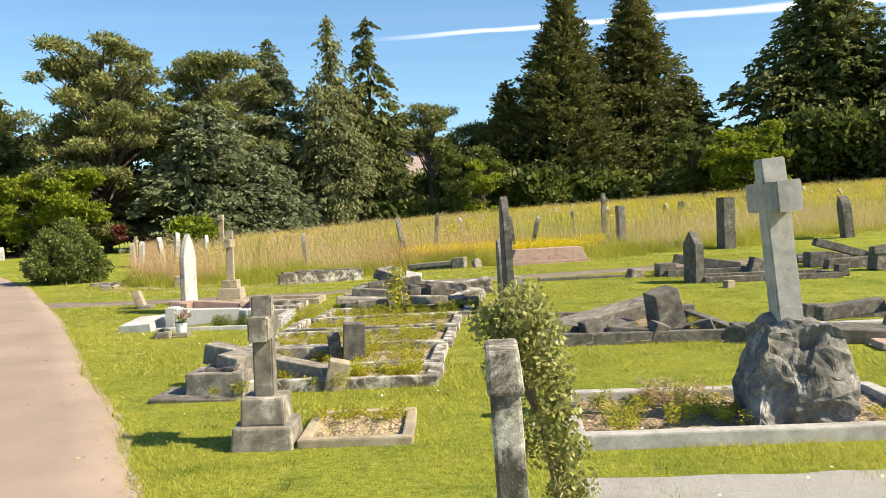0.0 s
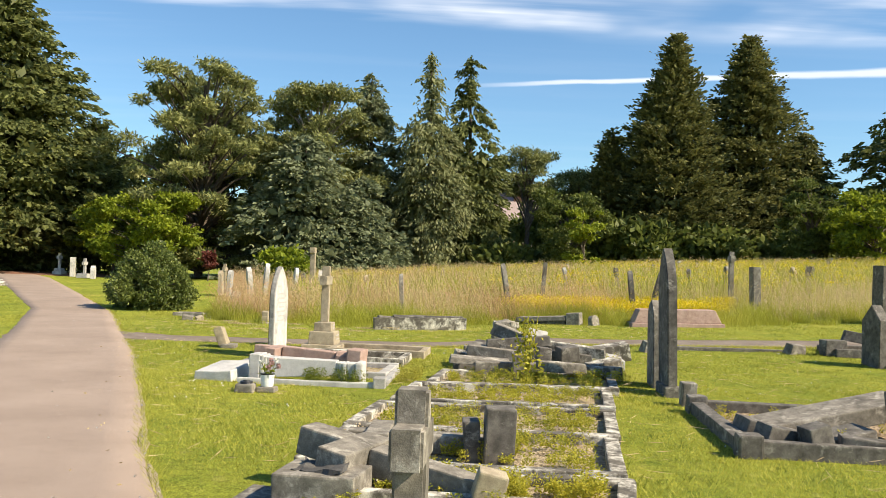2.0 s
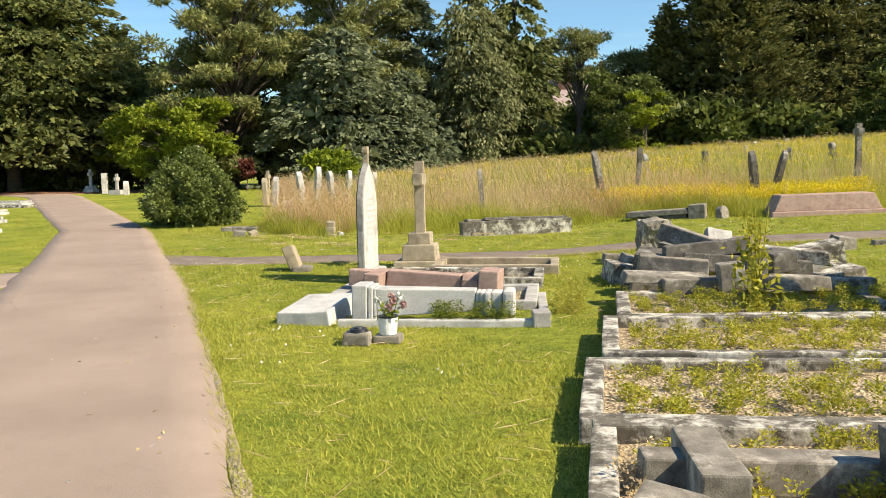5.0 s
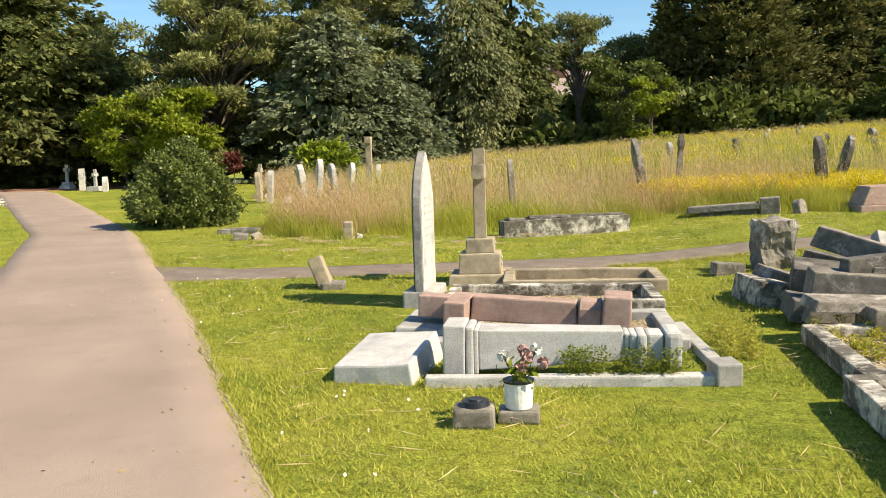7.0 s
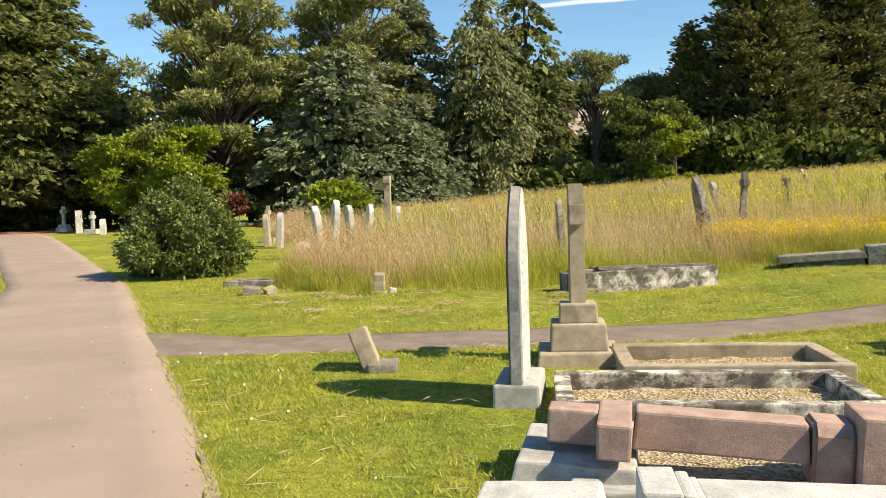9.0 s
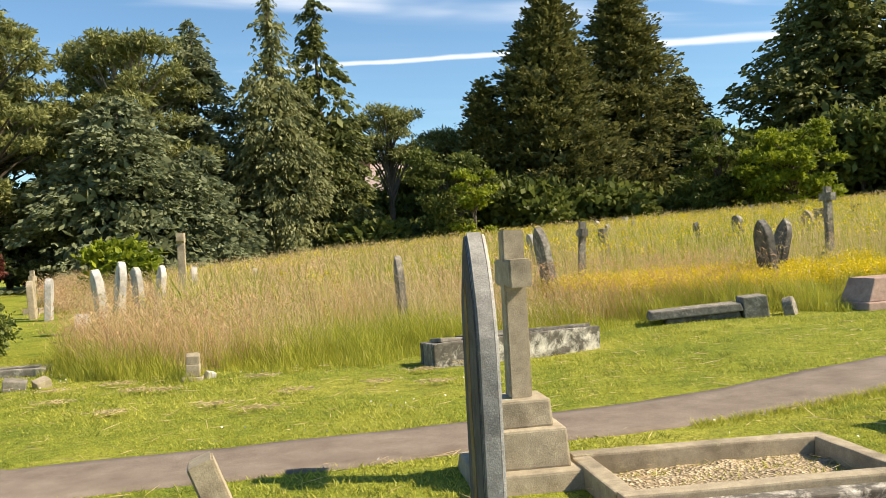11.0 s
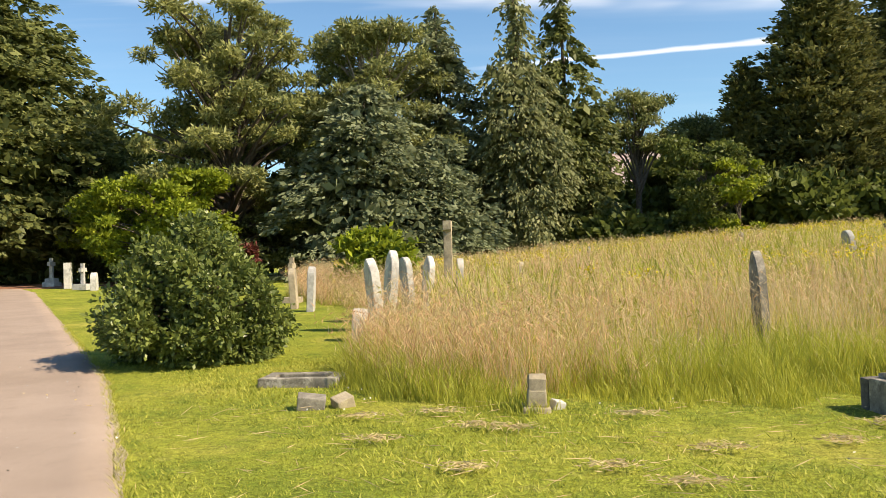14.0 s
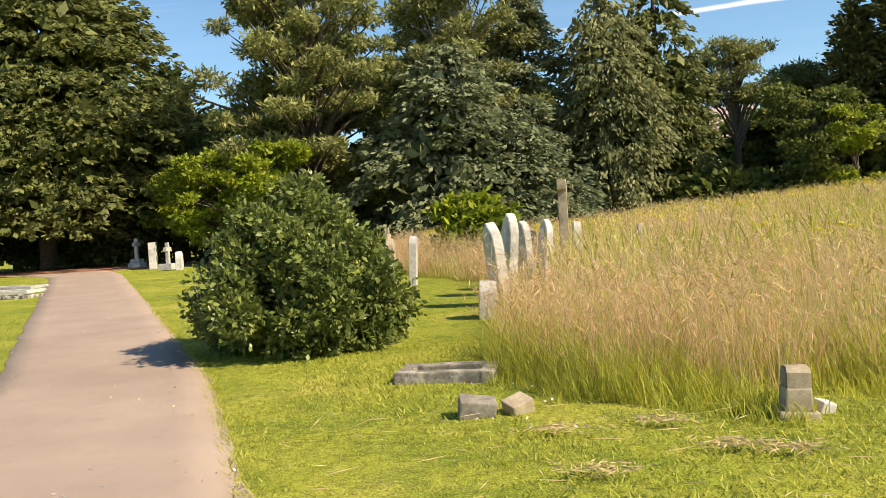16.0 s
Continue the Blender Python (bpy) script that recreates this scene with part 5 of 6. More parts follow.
# ---- wrecked grave with fallen cross ----
kerb_grave(1.12, 3.45, 10.2, 12.5, 0.17, DARK, "dark weathered grave kerb round a wrecked monument", SOIL, 0.14, 80, posts=True)
lying("fallen_cross_shaft", on(2.1, 11.2, 0.14), (1.6, 0.46, 0.17), (6, -11, 12), GREY, "fallen tapering grey cross shaft propped on rubble", 0.9, 81)
lying("stone_pedestal", on(2.75, 10.75, 0.04), (0.36, 0.34, 0.55), (6, -14, 14), DARK, "tilted dark stone pedestal in a wrecked grave", 0.92, 82)
for i, (x, y, l, d, hh, tr) in enumerate(((1.45, 10.5, 0.5, 0.2, 0.2, (6, 12, 30)), (1.75, 10.35, 0.22, 0.22, 0.26, (0, -12, 16)), (2.2, 10.3, 0.62, 0.2, 0.16, (0, 5, -8)), (2.45, 10.25, 0.2, 0.2, 0.22, (10, 18, 20)), (1.3, 10.9, 0.25, 0.4, 0.2, (0, 14, 6)), (2.05, 10.6, 0.5, 0.3, 0.18, (4, -8, 24)), (3.0, 10.5, 0.5, 0.16, 0.16, (0, -16, -20)))):
    lying("broken_stone", on(x, y, 0.02), (l, d, hh), tr, DARK, "broken dark stone piece in a wrecked grave", 0.95, 83 + i)
headstone(3.32, 9.95, rounded(0.34, 0.26), 0.1, DARK, "small half-round dark footstone in the lawn", (0, 0, 65), seed=90)
weeds(1.2, 3.3, 10.3, 12.3, 60, 0.15, 91)

# ---- graves beyond, up the slope ----
headstone(5.2, 18.15, [(-0.26, 0), (0.26, 0), (0.26, 0.86), (0, 1.12), (-0.26, 0.86)], 0.2, DARK, "dark pointed headstone with its back to the path", (0, 0, 12), seed=100)
kerb_grave(5.4, 8.1, 17.9, 18.9, 0.13, DARK, "dark grave kerb sunk in the lawn", SOIL, 0.13, 101)
kerb_grave(5.0, 6.9, 19.3, 20.3, 0.16, DARK, "dark grave kerb under a fallen cross", SOIL, 0.14, 102)
lying("fallen_cross_shaft", on(5.9, 19.6, 0.16), (1.5, 0.2, 0.2), (0, 9, -8), DARK, "fallen dark cross shaft lying over a kerb", 0.95, 103)
lying("stone_block", on(6.85, 19.2), (0.36, 0.24, 0.34), (0, 18, 10), DARK, "dark stone block at the end of a fallen cross", seed=104)
lying("stone_block", on(4.95, 19.5), (0.4, 0.3, 0.3), (0, 0, 8), DARK, "dark broken base block of a fallen cross", seed=105)
lying("stone_block", on(5.55, 17.0, -0.02), (0.18, 0.16, 0.16), (0, 0, 20), SAND, "small buff marker stone in the grass", seed=107)
for i, (x, y, dz, l, d, hh, tr) in enumerate(((8.6, 20.0, 0, 0.6, 0.35, 0.34, (0, 0, 5)), (9.3, 20.3, 0.25, 1.5, 0.2, 0.18, (0, 16, 4)), (9.8, 19.6, 0, 2.6, 0.25, 0.24, (0, -2, 6)), (9.4, 18.9, 0, 0.3, 0.3, 0.42, (0, 6, 14)), (9.5, 18.85, 0.36, 0.55, 0.2, 0.18, (0, -4, 10)), (8.3, 18.2, 0, 0.24, 0.24, 0.24, (0, 0, 0)), (10.6, 20.4, 0.1, 1.6, 0.6, 0.18, (0, -3, 8)))):
    lying("broken_stone", on(x, y, dz), (l, d, hh), tr, DARK, "broken dark monument stone on the far slope", 0.96, 110 + i)
kerb_grave(8.5, 11.5, 20.8, 22.0, 0.14, DARK, "dark grave kerb on the far slope", SOIL, 0.14, 118)
for i, (x, y, dz, l, d, hh, tr, mt) in enumerate(((5.5, 11.9, 0, 1.3, 0.2, 0.2, (0, 2, 3), DARK), (5.3, 11.4, 0.1, 0.9, 0.24, 0.18, (0, -6, 6), DARK), (6.0, 11.2, 0, 0.35, 0.3, 0.42, (0, 5, 10), DARK), (5.2, 10.6, 0, 1.6, 0.16, 0.13, (0, 0, 2), GRANITE), (4.95, 9.7, 0, 1.3, 0.45, 0.16, (5, 4, -6), DARK), (5.4, 9.9, 0.1, 0.8, 0.3, 0.12, (0, 8, 14), GREY), (4.9, 9.2, 0, 0.7, 0.5, 0.07, (0, 3, -10), PINK))):
    lying("broken_stone", on(x, y, dz - 0.01), (l, d, hh), tr, mt, "broken stone slab of a ruined grave in the lawn", 0.95, 120 + i)

# ---- white pointed headstone, fallen pillars and cross ----
tall = headstone(-5.06, 17.28, gothic(0.67, 1.40, 0.74), 0.09, RIM, "tall pointed white marble headstone with grey weathered back", (0, 0, -4), plinth=(0.34, 0.72, 0.2), seed=130, write=True, pm=GRANITE, dz=-0.04)
part("face", moved(prism(gothic(0.65, 1.385, 0.74), 0.02, 0.006, 0.002, 131), pose(0.041, 0, 0.198)), WHITE, tall, "white marble inscribed face")
part("back", moved(prism(gothic(0.65, 1.385, 0.74), 0.014, 0.006, 0.002, 131), pose(-0.0425, 0, 0.198)), SOOT, tall, "grey weathered back of the headstone")
part("stain", moved(prism([(-0.085, 0), (0.07, 0.0), (0.06, 0.2), (0.085, 0.45), (0.07, 0.7), (0.075, 0.9), (0.05, 1.08), (0.02, 1.0), (-0.03, 1.1), (-0.06, 0.8), (-0.055, 0.5), (-0.09, 0.3)], 0.003, 0, 0.0015, 3), pose(-0.0515, 0.04, 0.28)), LICHEN, tall, "ochre lichen streak down the back")
cross2 = stepped_cross(-4.57, 18.72, ((0.74, 0.15), (0.50, 0.24), (0.34, 0.17)), 1.57, 0.23, 0.155, SAND, "buff sandstone cross on three steps with lichen", drop=0.27, seed=131)
lettering(cross2, 0.252, 0.3, 0.16, 0.30, 2, 5)
lettering(cross2, 0.172, 0.22, 0.37, 0.48, 2, 6)
kerb_grave(-4.22, -2.6, 17.72, 18.66, 0.17, SAND, "buff stone grave kerb with gravel bed behind a cross", CHIPS, 0.12, 132, lift=0.05)
kerb_grave(-4.75, -2.8, 16.5, 17.5, 0.17, KERB, "lichened grave kerb beside a white headstone", CHIPS, 0.12, 134, lift=0.05)
kerb_grave(-4.7, -2.85, 15.0, 16.2, 0.12, GRANITE, "pale granite grave kerb under a fallen pink cross", CHIPS, 0.14, 136, lift=0.05)
lying("plinth_block", on(-4.72, 15.55, -0.02), (0.66, 0.72, 0.17), (3, 3, -6), GRANITE, "pale granite stepped plinth block standing on a grave", 0.9, 137)
pink = thing("fallen_cross", on(-4.08, 15.42, 0.10), "fallen pink granite cross lying along a grave", "grave cross", turn=(0, 3.5, -6))
part("shaft", moved(block(0.86, 0.2, 0.2, 0.014, 0.97, 0.005, 1), pose(0.06, 0, 0.05)), PINK, pink)
part("arm", moved(block(0.17, 0.56, 0.18, 0.014, 1, 0.005, 2), pose(-0.46, -0.06, 0.05)), PINK, pink)
part("head", moved(block(0.26, 0.19, 0.18, 0.014, 1, 0.005, 3), pose(-0.676, 0, 0.05)), PINK, pink)
part("base", moved(prism([(-0.15, -0.10), (0.15, -0.10), (0.15, 0.17), (0.10, 0.23), (-0.10, 0.23), (-0.15, 0.17)], 0.19, 0.014, 0.004, 4), pose(0.588, 0, 0.04)), PINK, pink)
part("base_block", moved(block(0.22, 0.38, 0.38, 0.016, 1, 0.005, 5), pose(0.795, -0.02, -0.05)), PINK, pink)
white = thing("fallen_pillar", on(-3.76, 14.27, 0.01), "fallen speckled white granite pillar with moulded base on a kerb", "grave pillar", turn=(0, 1.0, -1))
part("head", moved(block(0.15, 0.34, 0.37, 0.012, 0.98, 0.004, 1), pose(-0.71, 0, -0.02)), SPECKLE, white)
part("collar", moved(block(0.055, 0.32, 0.34, 0.026, 0.98, 0.003, 2), pose(-0.606, 0, 0.0)), SPECKLE, white)
part("collar", moved(block(0.03, 0.29, 0.30, 0.012, 0.98, 0.003, 2), pose(-0.562, 0, 0.02)), SPECKLE, white)
part("shaft", moved(block(0.27, 0.27, 0.96, 0.010, 0.76, 0.003, 3, cuts=2), pose(-0.545, 0, 0.18, 0, 88, 0)), SPECKLE, white, "speckled granite tapering shaft")
for k, (sx, sz, sw) in enumerate(((0.435, 0.24, 0.035), (0.475, 0.27, 0.045), (0.53, 0.31, 0.06), (0.615, 0.27, 0.11))):
    part("moulding", moved(block(sw, sz * 0.9, sz, 0.02, 1, 0.003, 4 + k), pose(sx, 0, 0.30 - sz)), SPECKLE, white)
part("foot", moved(block(0.11, 0.34, 0.37, 0.03, 0.97, 0.004, 8), pose(0.73, 0, -0.05)), SPECKLE, white)
lying("plinth_slab", on(-4.95, 14.42, -0.05), (0.58, 0.80, 0.22), (6, -3, -9), SPECKLE, "broad white granite plinth slab tipped in the grass", 0.93, 140, cuts=3)
lying("kerb_stone", on(-3.72, 14.0, -0.03), (1.85, 0.12, 0.10), (0, 0, 1), SPECKLE, "low white granite kerb stone in the grass", seed=141, category="kerb")
lying("kerb_post", on(-2.72, 14.05, -0.03), (0.17, 0.24, 0.17), (0, 0, 6), GRANITE, "small pale kerb end block", seed=142, category="kerb")
lying("kerb_stone", on(-2.72, 15.0, -0.06), (0.10, 1.6, 0.12), (0, 0, 2), GRANITE, "pale kerb stone along a grave foot", seed=143, category="kerb")
weeds(-3.75, -2.9, 14.0, 14.12, 60, 0.22, 144, TUFT, 0.0, "grey-green weeds growing against a fallen pillar")
weeds(-2.6, -2.3, 14.6, 15.6, 30, 0.22, 145, MEADOW, 0.0, "tufts of long grass beside a kerb")

# flower pot and jar
pot = thing("flower_pot", on(-4.02, 13.25), "white pot with faded pink artificial flowers on a stone", "flower pot")
part("base_stone", block(0.24, 0.2, 0.07, 0.015, 0.95, 0.006, 3), GREY, pot)
bm = bmesh.new()
bmesh.ops.create_cone(bm, cap_ends=True, segments=24, radius1=0.075, radius2=0.088, depth=0.16)
bmesh.ops.bevel(bm, geom=[e for e in bm.edges if abs(e.verts[0].co.z - e.verts[1].co.z) < 1e-5], offset=0.008, segments=2, affect="EDGES")
part("pot", moved(bm, pose(0, 0, 0.148)), POT, pot)
bm = bmesh.new()
bmesh.ops.create_cone(bm, cap_ends=True, segments=24, radius1=0.09, radius2=0.09, depth=0.012)
part("rim", moved(bm, pose(0, 0, 0.228)), PLASTIC, pot)
rng = np.random.default_rng(3)
for k, (fx, fy, fz, mt) in enumerate(((0.05, 0, 0.36, PETAL), (0.10, 0.02, 0.40, PETAL_W), (0.14, -0.02, 0.33, PETAL), (0.03, 0.04, 0.39, PETAL), (-0.08, 0, 0.37, PETAL_W), (0.02, -0.03, 0.31, PETAL))):
    p = rng.normal(size=(46, 3))
    p /= np.linalg.norm(p, axis=1, keepdims=True)
    fl = part("flower", leaf_mesh("flower", rng, p * 0.026 + np.array((fx, fy, fz)), p + rng.normal(0, 0.5, p.shape), 0.016, 0.013), mt, pot)
    part("stem", tubes("stem", [([(0, 0, 0.2), (fx * 0.6, fy * 0.6, 0.28), (fx, fy, fz)], [0.004, 0.003, 0.003])], 5), SHADE, fl)
p = rng.normal(0, 0.045, (70, 3)) + np.array((0, 0, 0.27))
part("leaves", leaf_mesh("leaves", rng, p, rng.normal(size=p.shape), 0.03, 0.012), BROAD, pot)
jar = thing("memorial_holder", on(-4.27, 13.16), "black plastic flower holder on a small stone", "flower holder")
part("stone", block(0.24, 0.2, 0.11, 0.02, 0.92, 0.008, 6), GREY, jar)
bm = bmesh.new()
bmesh.ops.create_cone(bm, cap_ends=True, segments=28, radius1=0.085, radius2=0.075, depth=0.03)
part("lid", moved(bm, pose(0.01, 0, 0.124)), PLASTIC, jar)
bm = bmesh.new()
bmesh.ops.create_cone(bm, cap_ends=True, segments=20, radius1=0.045, radius2=0.04, depth=0.012)
part("knob", moved(bm, pose(0.01, 0, 0.144)), PLASTIC, jar)

lying("kerb_stone", on(3.22, 19.76, -0.05), (2.2, 0.12, 0.11), (0, 0, 4), DARK, "low dark kerb stone sunk in the lawn", seed=152, category="kerb")
lying("broken_stone", on(4.27, 19.57, -0.03), (0.36, 0.26, 0.22), (8, 6, 20), GREY, "rough broken stone alone in the lawn", 0.8, 250)
lying("broken_stone", on(1.55, 19.29, -0.03), (0.36, 0.26, 0.22), (8, 6, 20), GREY, "rough broken stone alone in the lawn", 0.8, 251)
headstone(-6.36, 18.42, [(-0.2, 0), (0.2, 0), (0.19, 0.42), (-0.19, 0.46)], 0.15, SAND, "small buff stone block leaning in the lawn", (0, -20, 10), plinth=None, seed=150)
lying("footing", on(-6.28, 18.35, -0.03), (0.26, 0.36, 0.1), (0, 3, 8), GREY, "low stone footing in the grass", seed=151)

# ---- along the meadow edge ----
marker = thing("stone_marker", on(-7.38, 24.2, -0.03), "small stepped buff stone marker at the meadow edge", "grave marker", turn=(0, 2, 3))
part("base", block(0.26, 0.28, 0.08, 0.014, 0.96, 0.006, 1), SAND, marker)
part("block", moved(block(0.17, 0.19, 0.15, 0.012, 0.95, 0.006, 2), pose(0, 0, 0.077)), SAND, marker)
part("top", moved(prism([(-0.085, 0), (0.085, 0), (0.08, 0.1), (0.04, 0.135), (-0.04, 0.135), (-0.08, 0.1)], 0.16, 0.01, 0.005, 3), pose(0, 0, 0.224)), SAND, marker)
lying("broken_stone", on(-7.2, 24.3, -0.02), (0.12, 0.11, 0.1), (10, 12, 30), WHITE, "pale broken stone chip beside a marker", seed=4)
tomb = thing("box_tomb", on(-3.42, 24.22, -0.05), "low grey stone tomb with a broken blackened top", "tomb", turn=(0, -1, 13))
part("side", moved(block(2.3, 0.12, 0.36, 0.016, 1, 0.008, 1, cuts=3), pose(0, -0.2, 0)), KERB, tomb)
part("side", moved(block(2.3, 0.12, 0.34, 0.016, 1, 0.008, 2, cuts=3), pose(0, 0.2, 0)), DARK, tomb)
for sx in (-1.09, 1.09):
    part("end", moved(block(0.12, 0.275, 0.35, 0.016, 1, 0.008, 3), pose(sx, 0, 0)), GREY, tomb)
part("top", moved(block(1.75, 0.42, 0.07, 0.016, 1, 0.03, 4, cuts=6), pose(0.2, 0.02, 0.315, -9, 1, 0)), DARK, tomb, "blackened broken lid")
part("top", moved(block(0.4, 0.3, 0.05, 0.016, 1, 0.01, 5), pose(-0.85, 0.0, 0.34, -6, 4, 8)), GREY, tomb)
ledger = thing("fallen_monument", on(-0.1, 25.55, -0.03), "grey stone ledger slab fallen at the meadow edge", "grave slab", turn=(0, -4, -14))
part("slab", moved(block(1.35, 0.5, 0.12, 0.02, 0.95, 0.006, 1), pose(-0.25, 0, 0.12)), GREY, ledger)
part("moulding", moved(block(1.1, 0.4, 0.10, 0.03, 0.95, 0.006, 2), pose(-0.15, 0, 0.02)), DARK, ledger)
part("base", moved(block(0.36, 0.5, 0.33, 0.02, 0.96, 0.006, 3), pose(0.6, 0, -0.02)), GREY, ledger)
headstone(0.98, 25.2, rounded(0.32, 0.32), 0.14, GREY, "small rounded grey footstone", (0, -12, -40), seed=160)
coped = thing("coped_tomb", on(3.0, 25.2, -0.04), "pink granite coped grave stone with sloping sides", "tomb", turn=(0, -1, 4))
part("base", block(2.35, 0.8, 0.14, 0.02, 0.98, 0.005, 1, cuts=2), PINK, coped)
part("coping", moved(block(2.2, 0.66, 0.34, 0.02, 0.86, 0.005, 2, cuts=2), pose(0, 0, 0.136)), PINK, coped)
kerb_grave(-10.35, -9.6, 25.7, 26.1, 0.13, GREY, "broken grey kerb stones in the grass by the meadow", SOIL, 0.14, 162, lift=0.02)
lying("broken_stone", on(-9.5, 24.4, -0.02), (0.26, 0.2, 0.15), (6, 8, 14), GREY, "rough grey stone lying in the lawn", seed=163)
lying("broken_stone", on(-9.2, 24.5, -0.02), (0.18, 0.16, 0.13), (14, -16, 40), SAND, "broken buff stone lying in the lawn", seed=164)

# ---- headstones standing in the meadow ----
def meadow_stone(x, y, top, width, thick, mat, label, shape="gothic", turn=(0, 0, 0), seed=0):
    hgt = top - float(rise(x, y)) + 0.1
    out = gothic(width, hgt, hgt * 0.72) if shape == "gothic" else rounded(width, hgt) if shape == "round" else [(-width / 2, 0), (width / 2, 0), (width * 0.47, hgt), (-width * 0.47, hgt)]
    return headstone(x, y, out, thick, mat, label, turn, -0.1, seed=seed)


meadow_stone(-10.22, 31.96, 1.34, 0.6, 0.16, WHITE, "white pointed marble headstone leaning in long grass", turn=(0, -6, 24), seed=170)
meadow_stone(-10.35, 33.7, 1.48, 0.62, 0.16, WHITE, "tall white marble headstone leaning in long grass", turn=(0, 5, 22), seed=171)
meadow_stone(-10.08, 34.9, 1.33, 0.56, 0.14, GRANITE, "pale rounded headstone in long grass", "round", (0, -4, 26), 172)
meadow_stone(-9.9, 36.1, 1.34, 0.52, 0.14, WHITE, "pale headstone in a row among long grass", "gothic", (0, 6, 24), 173)
meadow_stone(-9.3, 37.9, 1.25, 0.4, 0.16, GRANITE, "small pale headstone behind a row", "gothic", (0, 3, 10), 174)
meadow_stone(-10.25, 30.3, 0.53, 0.45, 0.24, GRANITE, "low pale rounded headstone at the meadow edge", "round", (0, 4, 8), 175)
meadow_stone(-4.42, 28.15, 1.31, 0.34, 0.12, GREY, "narrow grey headstone leaning in long grass", "gothic", (0, -3, 6), 176)
meadow_stone(-1.26, 30.05, 1.74, 0.55, 0.14, GREY, "tall grey headstone leaning sideways in long grass", "gothic", (0, -10, 6), 177)
meadow_stone(2.34, 28.25, 1.62, 0.6, 0.14, DARK, "dark pointed headstone leaning in long grass", "gothic", (0, -6, -4), 178)
meadow_stone(2.9, 29.29, 1.66, 0.55, 0.12, DARK, "dark headstone leaning steeply in long grass", "gothic", (0, 14, -4), 179)
meadow_stone(5.97, 29.07, 1.84, 0.42, 0.22, GREY, "tall squared grey stone pillar at the meadow edge", "flat", (0, -2, 4), 180)
meadow_stone(8.67, 26.7, 1.95, 0.55, 0.36, DARK, "thick dark upright stone at the meadow edge", "flat", (0, 0, 8), 181)
meadow_stone(13.0, 28.0, 1.9, 0.4, 0.3, DARK, "dark leaning stone at the meadow edge", "gothic", (0, -6, 0), 182)
headstone(-9.5, 37.58, [(-0.11, 0), (0.11, 0), (0.10, 1.85), (0.18, 1.9), (0.18, 2.12), (-0.18, 2.12), (-0.18, 1.9), (-0.10, 1.85)], 0.2, SAND, "slender buff pillar with a capital in long grass", seed=184)
stepped_cross(5.96, 32.2, ((0.6, 0.2), (0.4, 0.2)), 2.36 - float(rise(5.96, 32.2)), 0.24, 0.17, GREY, "grey stone cross standing in the meadow", drop=0.24, seed=185)
stepped_cross(-0.28, 31.5, ((0.5, 0.2),), 1.52, 0.22, 0.15, GREY, "grey stone cross leaning in the meadow", (0, 4, 0), 0.24, seed=186)
stepped_cross(-14.4, 41.0, ((0.5, 0.2),), 1.3, 0.2, 0.14, SAND, "small buff cross in long grass behind the bush", drop=0.24, seed=187)
meadow_stone(-12.9, 37.3, 1.15, 0.5, 0.16, GRANITE, "pale headstone in long grass behind the bush", "round", (0, 3, 8), 188)
meadow_stone(-13.6, 38.4, 1.1, 0.5, 0.16, SAND, "buff headstone in long grass behind the bush", "round", (0, -3, 8), 189)
rng = np.random.default_rng(190)
for k in range(24):
    x, y = rng.uniform(-11, 24), rng.uniform(38, 60)
    meadow_stone(x, y, float(rise(x, y)) + 0.85 + 0.3 * rng.random(), 0.42 + 0.2 * rng.random(), 0.14, (GREY, SAND, GRANITE, DARK)[k % 4], "weathered headstone far off in the meadow", ("round", "gothic", "flat")[k % 3], (0, rng.normal() * 4, rng.normal() * 8), 200 + k)

# ---- beyond the bush and across the path ----
stepped_cross(-32.4, 59.2, ((0.7, 0.3), (0.5, 0.2)), 1.5, 0.26, 0.18, WHITE, "white stone cross beside the far path", drop=0.3, seed=240)
meadow_stone(-29.7, 56.0, 1.42, 0.7, 0.3, WHITE, "white upright headstone beside the far path", "flat", (0, 0, 20), 241)
stepped_cross(-28.0, 54.25, ((0.7, 0.3),), 1.2, 0.24, 0.17, GRANITE, "pale stone cross beside the far path", drop=0.3, seed=242)
meadow_stone(-26.9, 53.2, 0.95, 0.7, 0.25, WHITE, "low rounded white headstone beside the far path", "round", (0, 0, 20), 243)
stepped_cross(-21.1, 32.4, ((0.6, 0.15), (0.45, 0.2)), 1.15, 0.2, 0.14, WHITE, "white stone cross on a stepped base across the path", drop=0.24, seed=244)
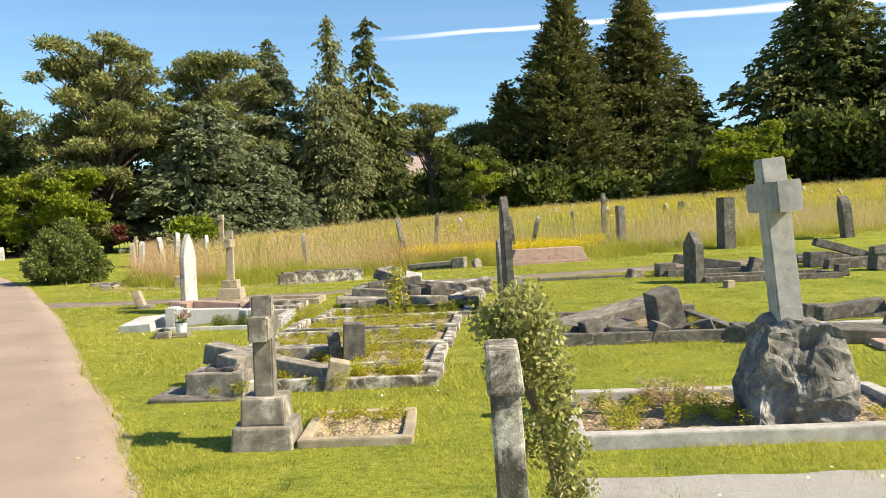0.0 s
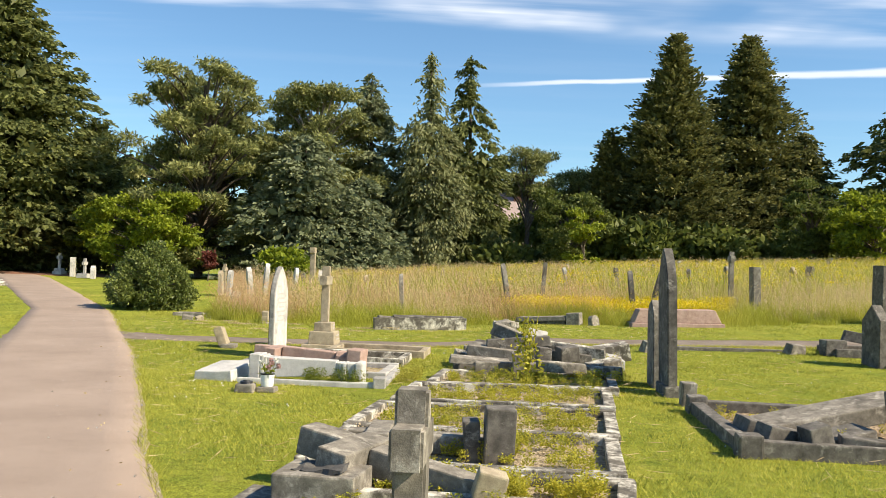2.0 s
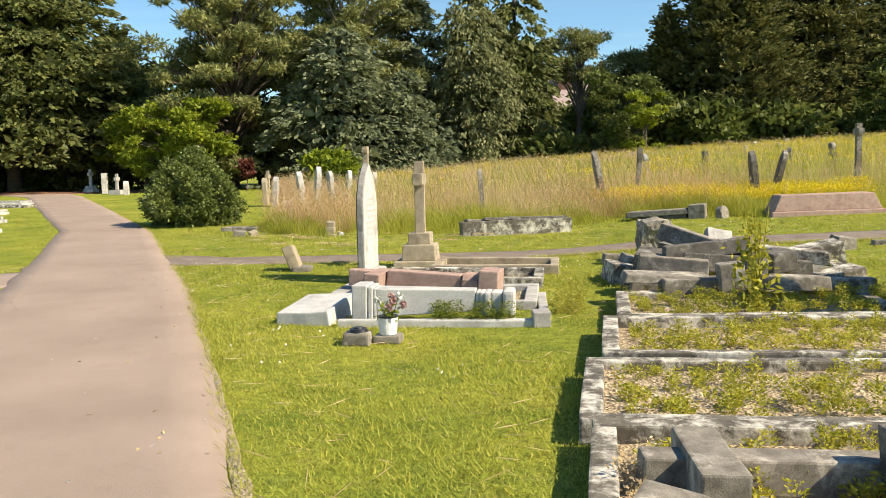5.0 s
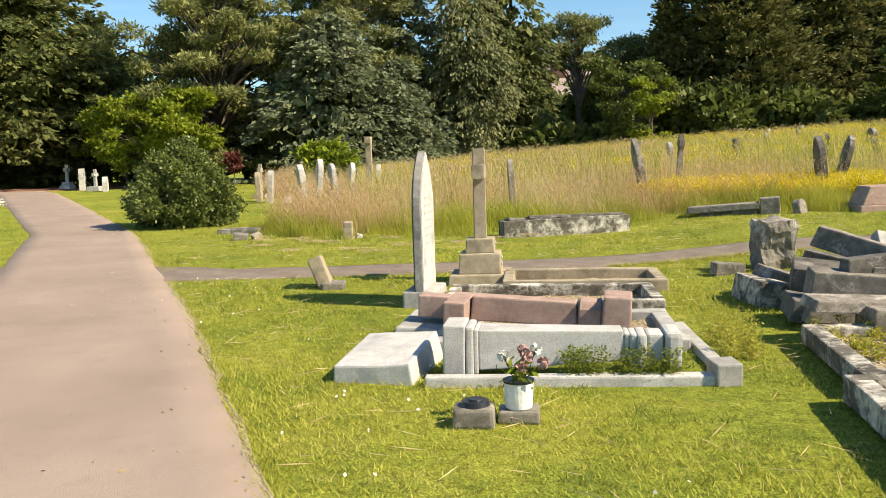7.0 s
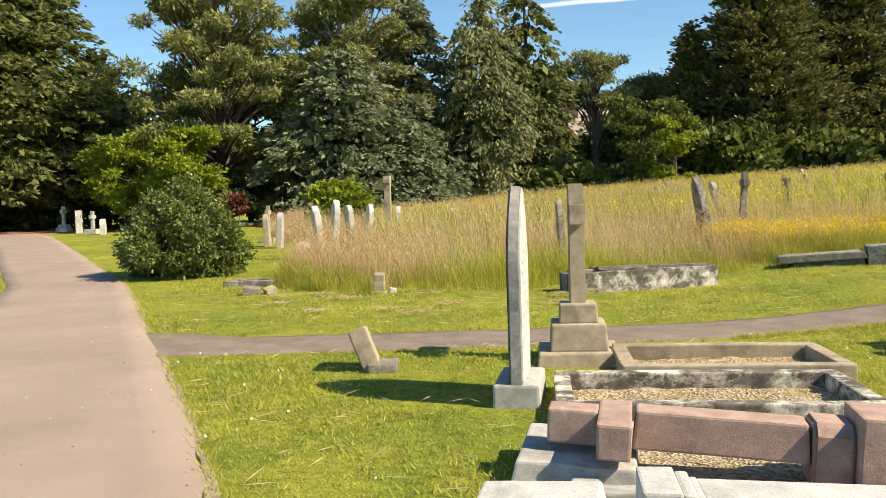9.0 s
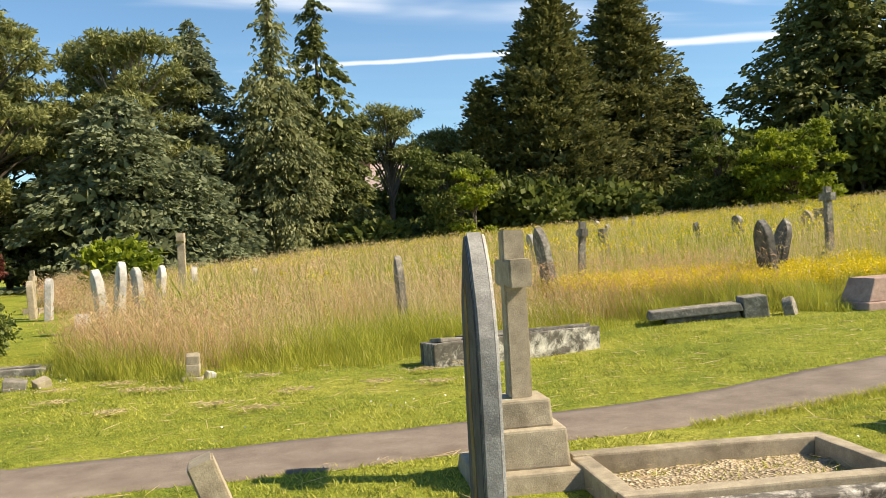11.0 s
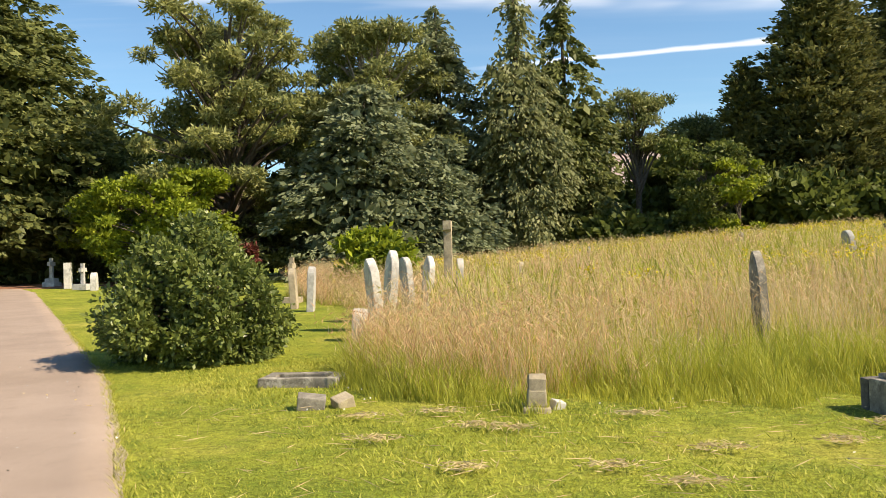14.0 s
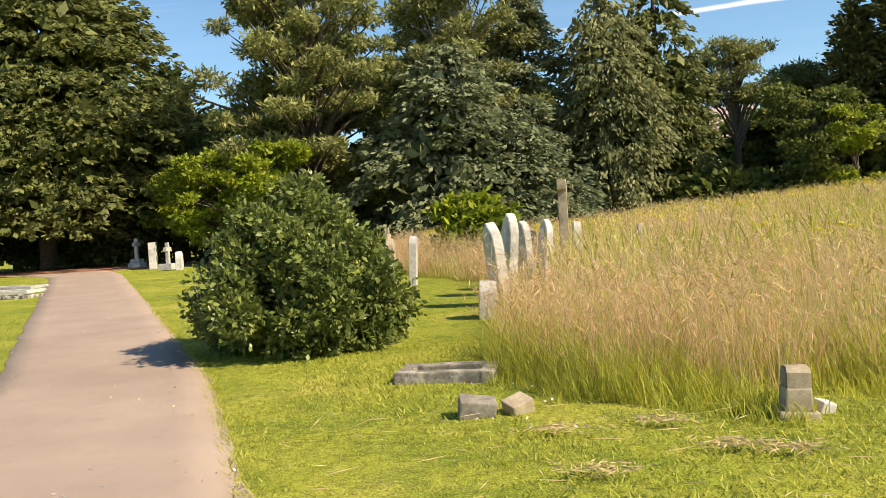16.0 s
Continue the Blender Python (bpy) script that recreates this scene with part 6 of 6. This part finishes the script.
for k, (x, y) in enumerate(((-16.6, 25.6), (-19.0, 29.4), (-20.2, 31.0), (-22.0, 34.0), (-23.4, 36.0), (-24.4, 39.5), (-26.1, 42.0), (-27.8, 44.5))):
    kerb_grave(x - 1.9, x, y, y + 0.8, 0.12, (WHITE, GRANITE, KERB)[k % 3], "pale low grave kerb set in the lawn across the path", CHIPS, 0.14, 250 + k, lift=0.04)
lying("stone_block", on(-16.3, 24.6, -0.02), (0.45, 0.35, 0.2), (0, 4, 10), WHITE, "white stone block on the lawn across the path", seed=260)
litter = bmesh.new()
bmesh.ops.create_grid(litter, x_segments=40, y_segments=24, size=0.5)
for v in litter.verts:
    x, y = -37.5 + v.co.x * 22, 61.5 + v.co.y * 10
    edge_drop = 0.06 if max(abs(v.co.x), abs(v.co.y)) > 0.49 else 0
    v.co = Vector((x, y, float(rise(x, y)) + 0.035 - edge_drop))
tagged(part("leaf_litter", litter, gravel("brown_leaf_litter", (0.16, 0.07, 0.04), (0.34, 0.16, 0.10), 25)), "reddish brown leaf litter under the conifers", "ground", kind="structure")
rng = np.random.default_rng(300)
n = 420
y = rng.uniform(2, 34, n)
u = rng.random(n)
u = np.where(rng.random(n) < 0.6, 1 - 0.06 * u ** 2, u)
x = edge_x(EDGE_L, y) * (1 - u) + edge_x(EDGE_R, y) * u
c = np.stack((x, y, rise(x, y) + 0.026), 1)
tagged(part("path_grit", leaf_mesh("path_grit", rng, c, rng.normal(size=c.shape) * np.array((1, 1, 0.3)), 0.008 + 0.012 * rng.random(n), 0.007), PALE_CHIPS), "small stones and grit scattered on the path", "grit", kind="stuff")
n = 70
y = rng.uniform(2, 30, n)
x = edge_x(EDGE_R, y) - np.abs(rng.normal(0, 0.35, n))
c = np.stack((x, y, rise(x, y) + 0.027), 1)
tagged(part("fallen_leaves", leaf_mesh("fallen_leaves", rng, c, rng.normal(size=c.shape) * np.array((1, 1, 0.2)), 0.012 + 0.016 * rng.random(n), 0.009), HAY), "dry brown leaves and twigs on the path", "leaves", kind="stuff")
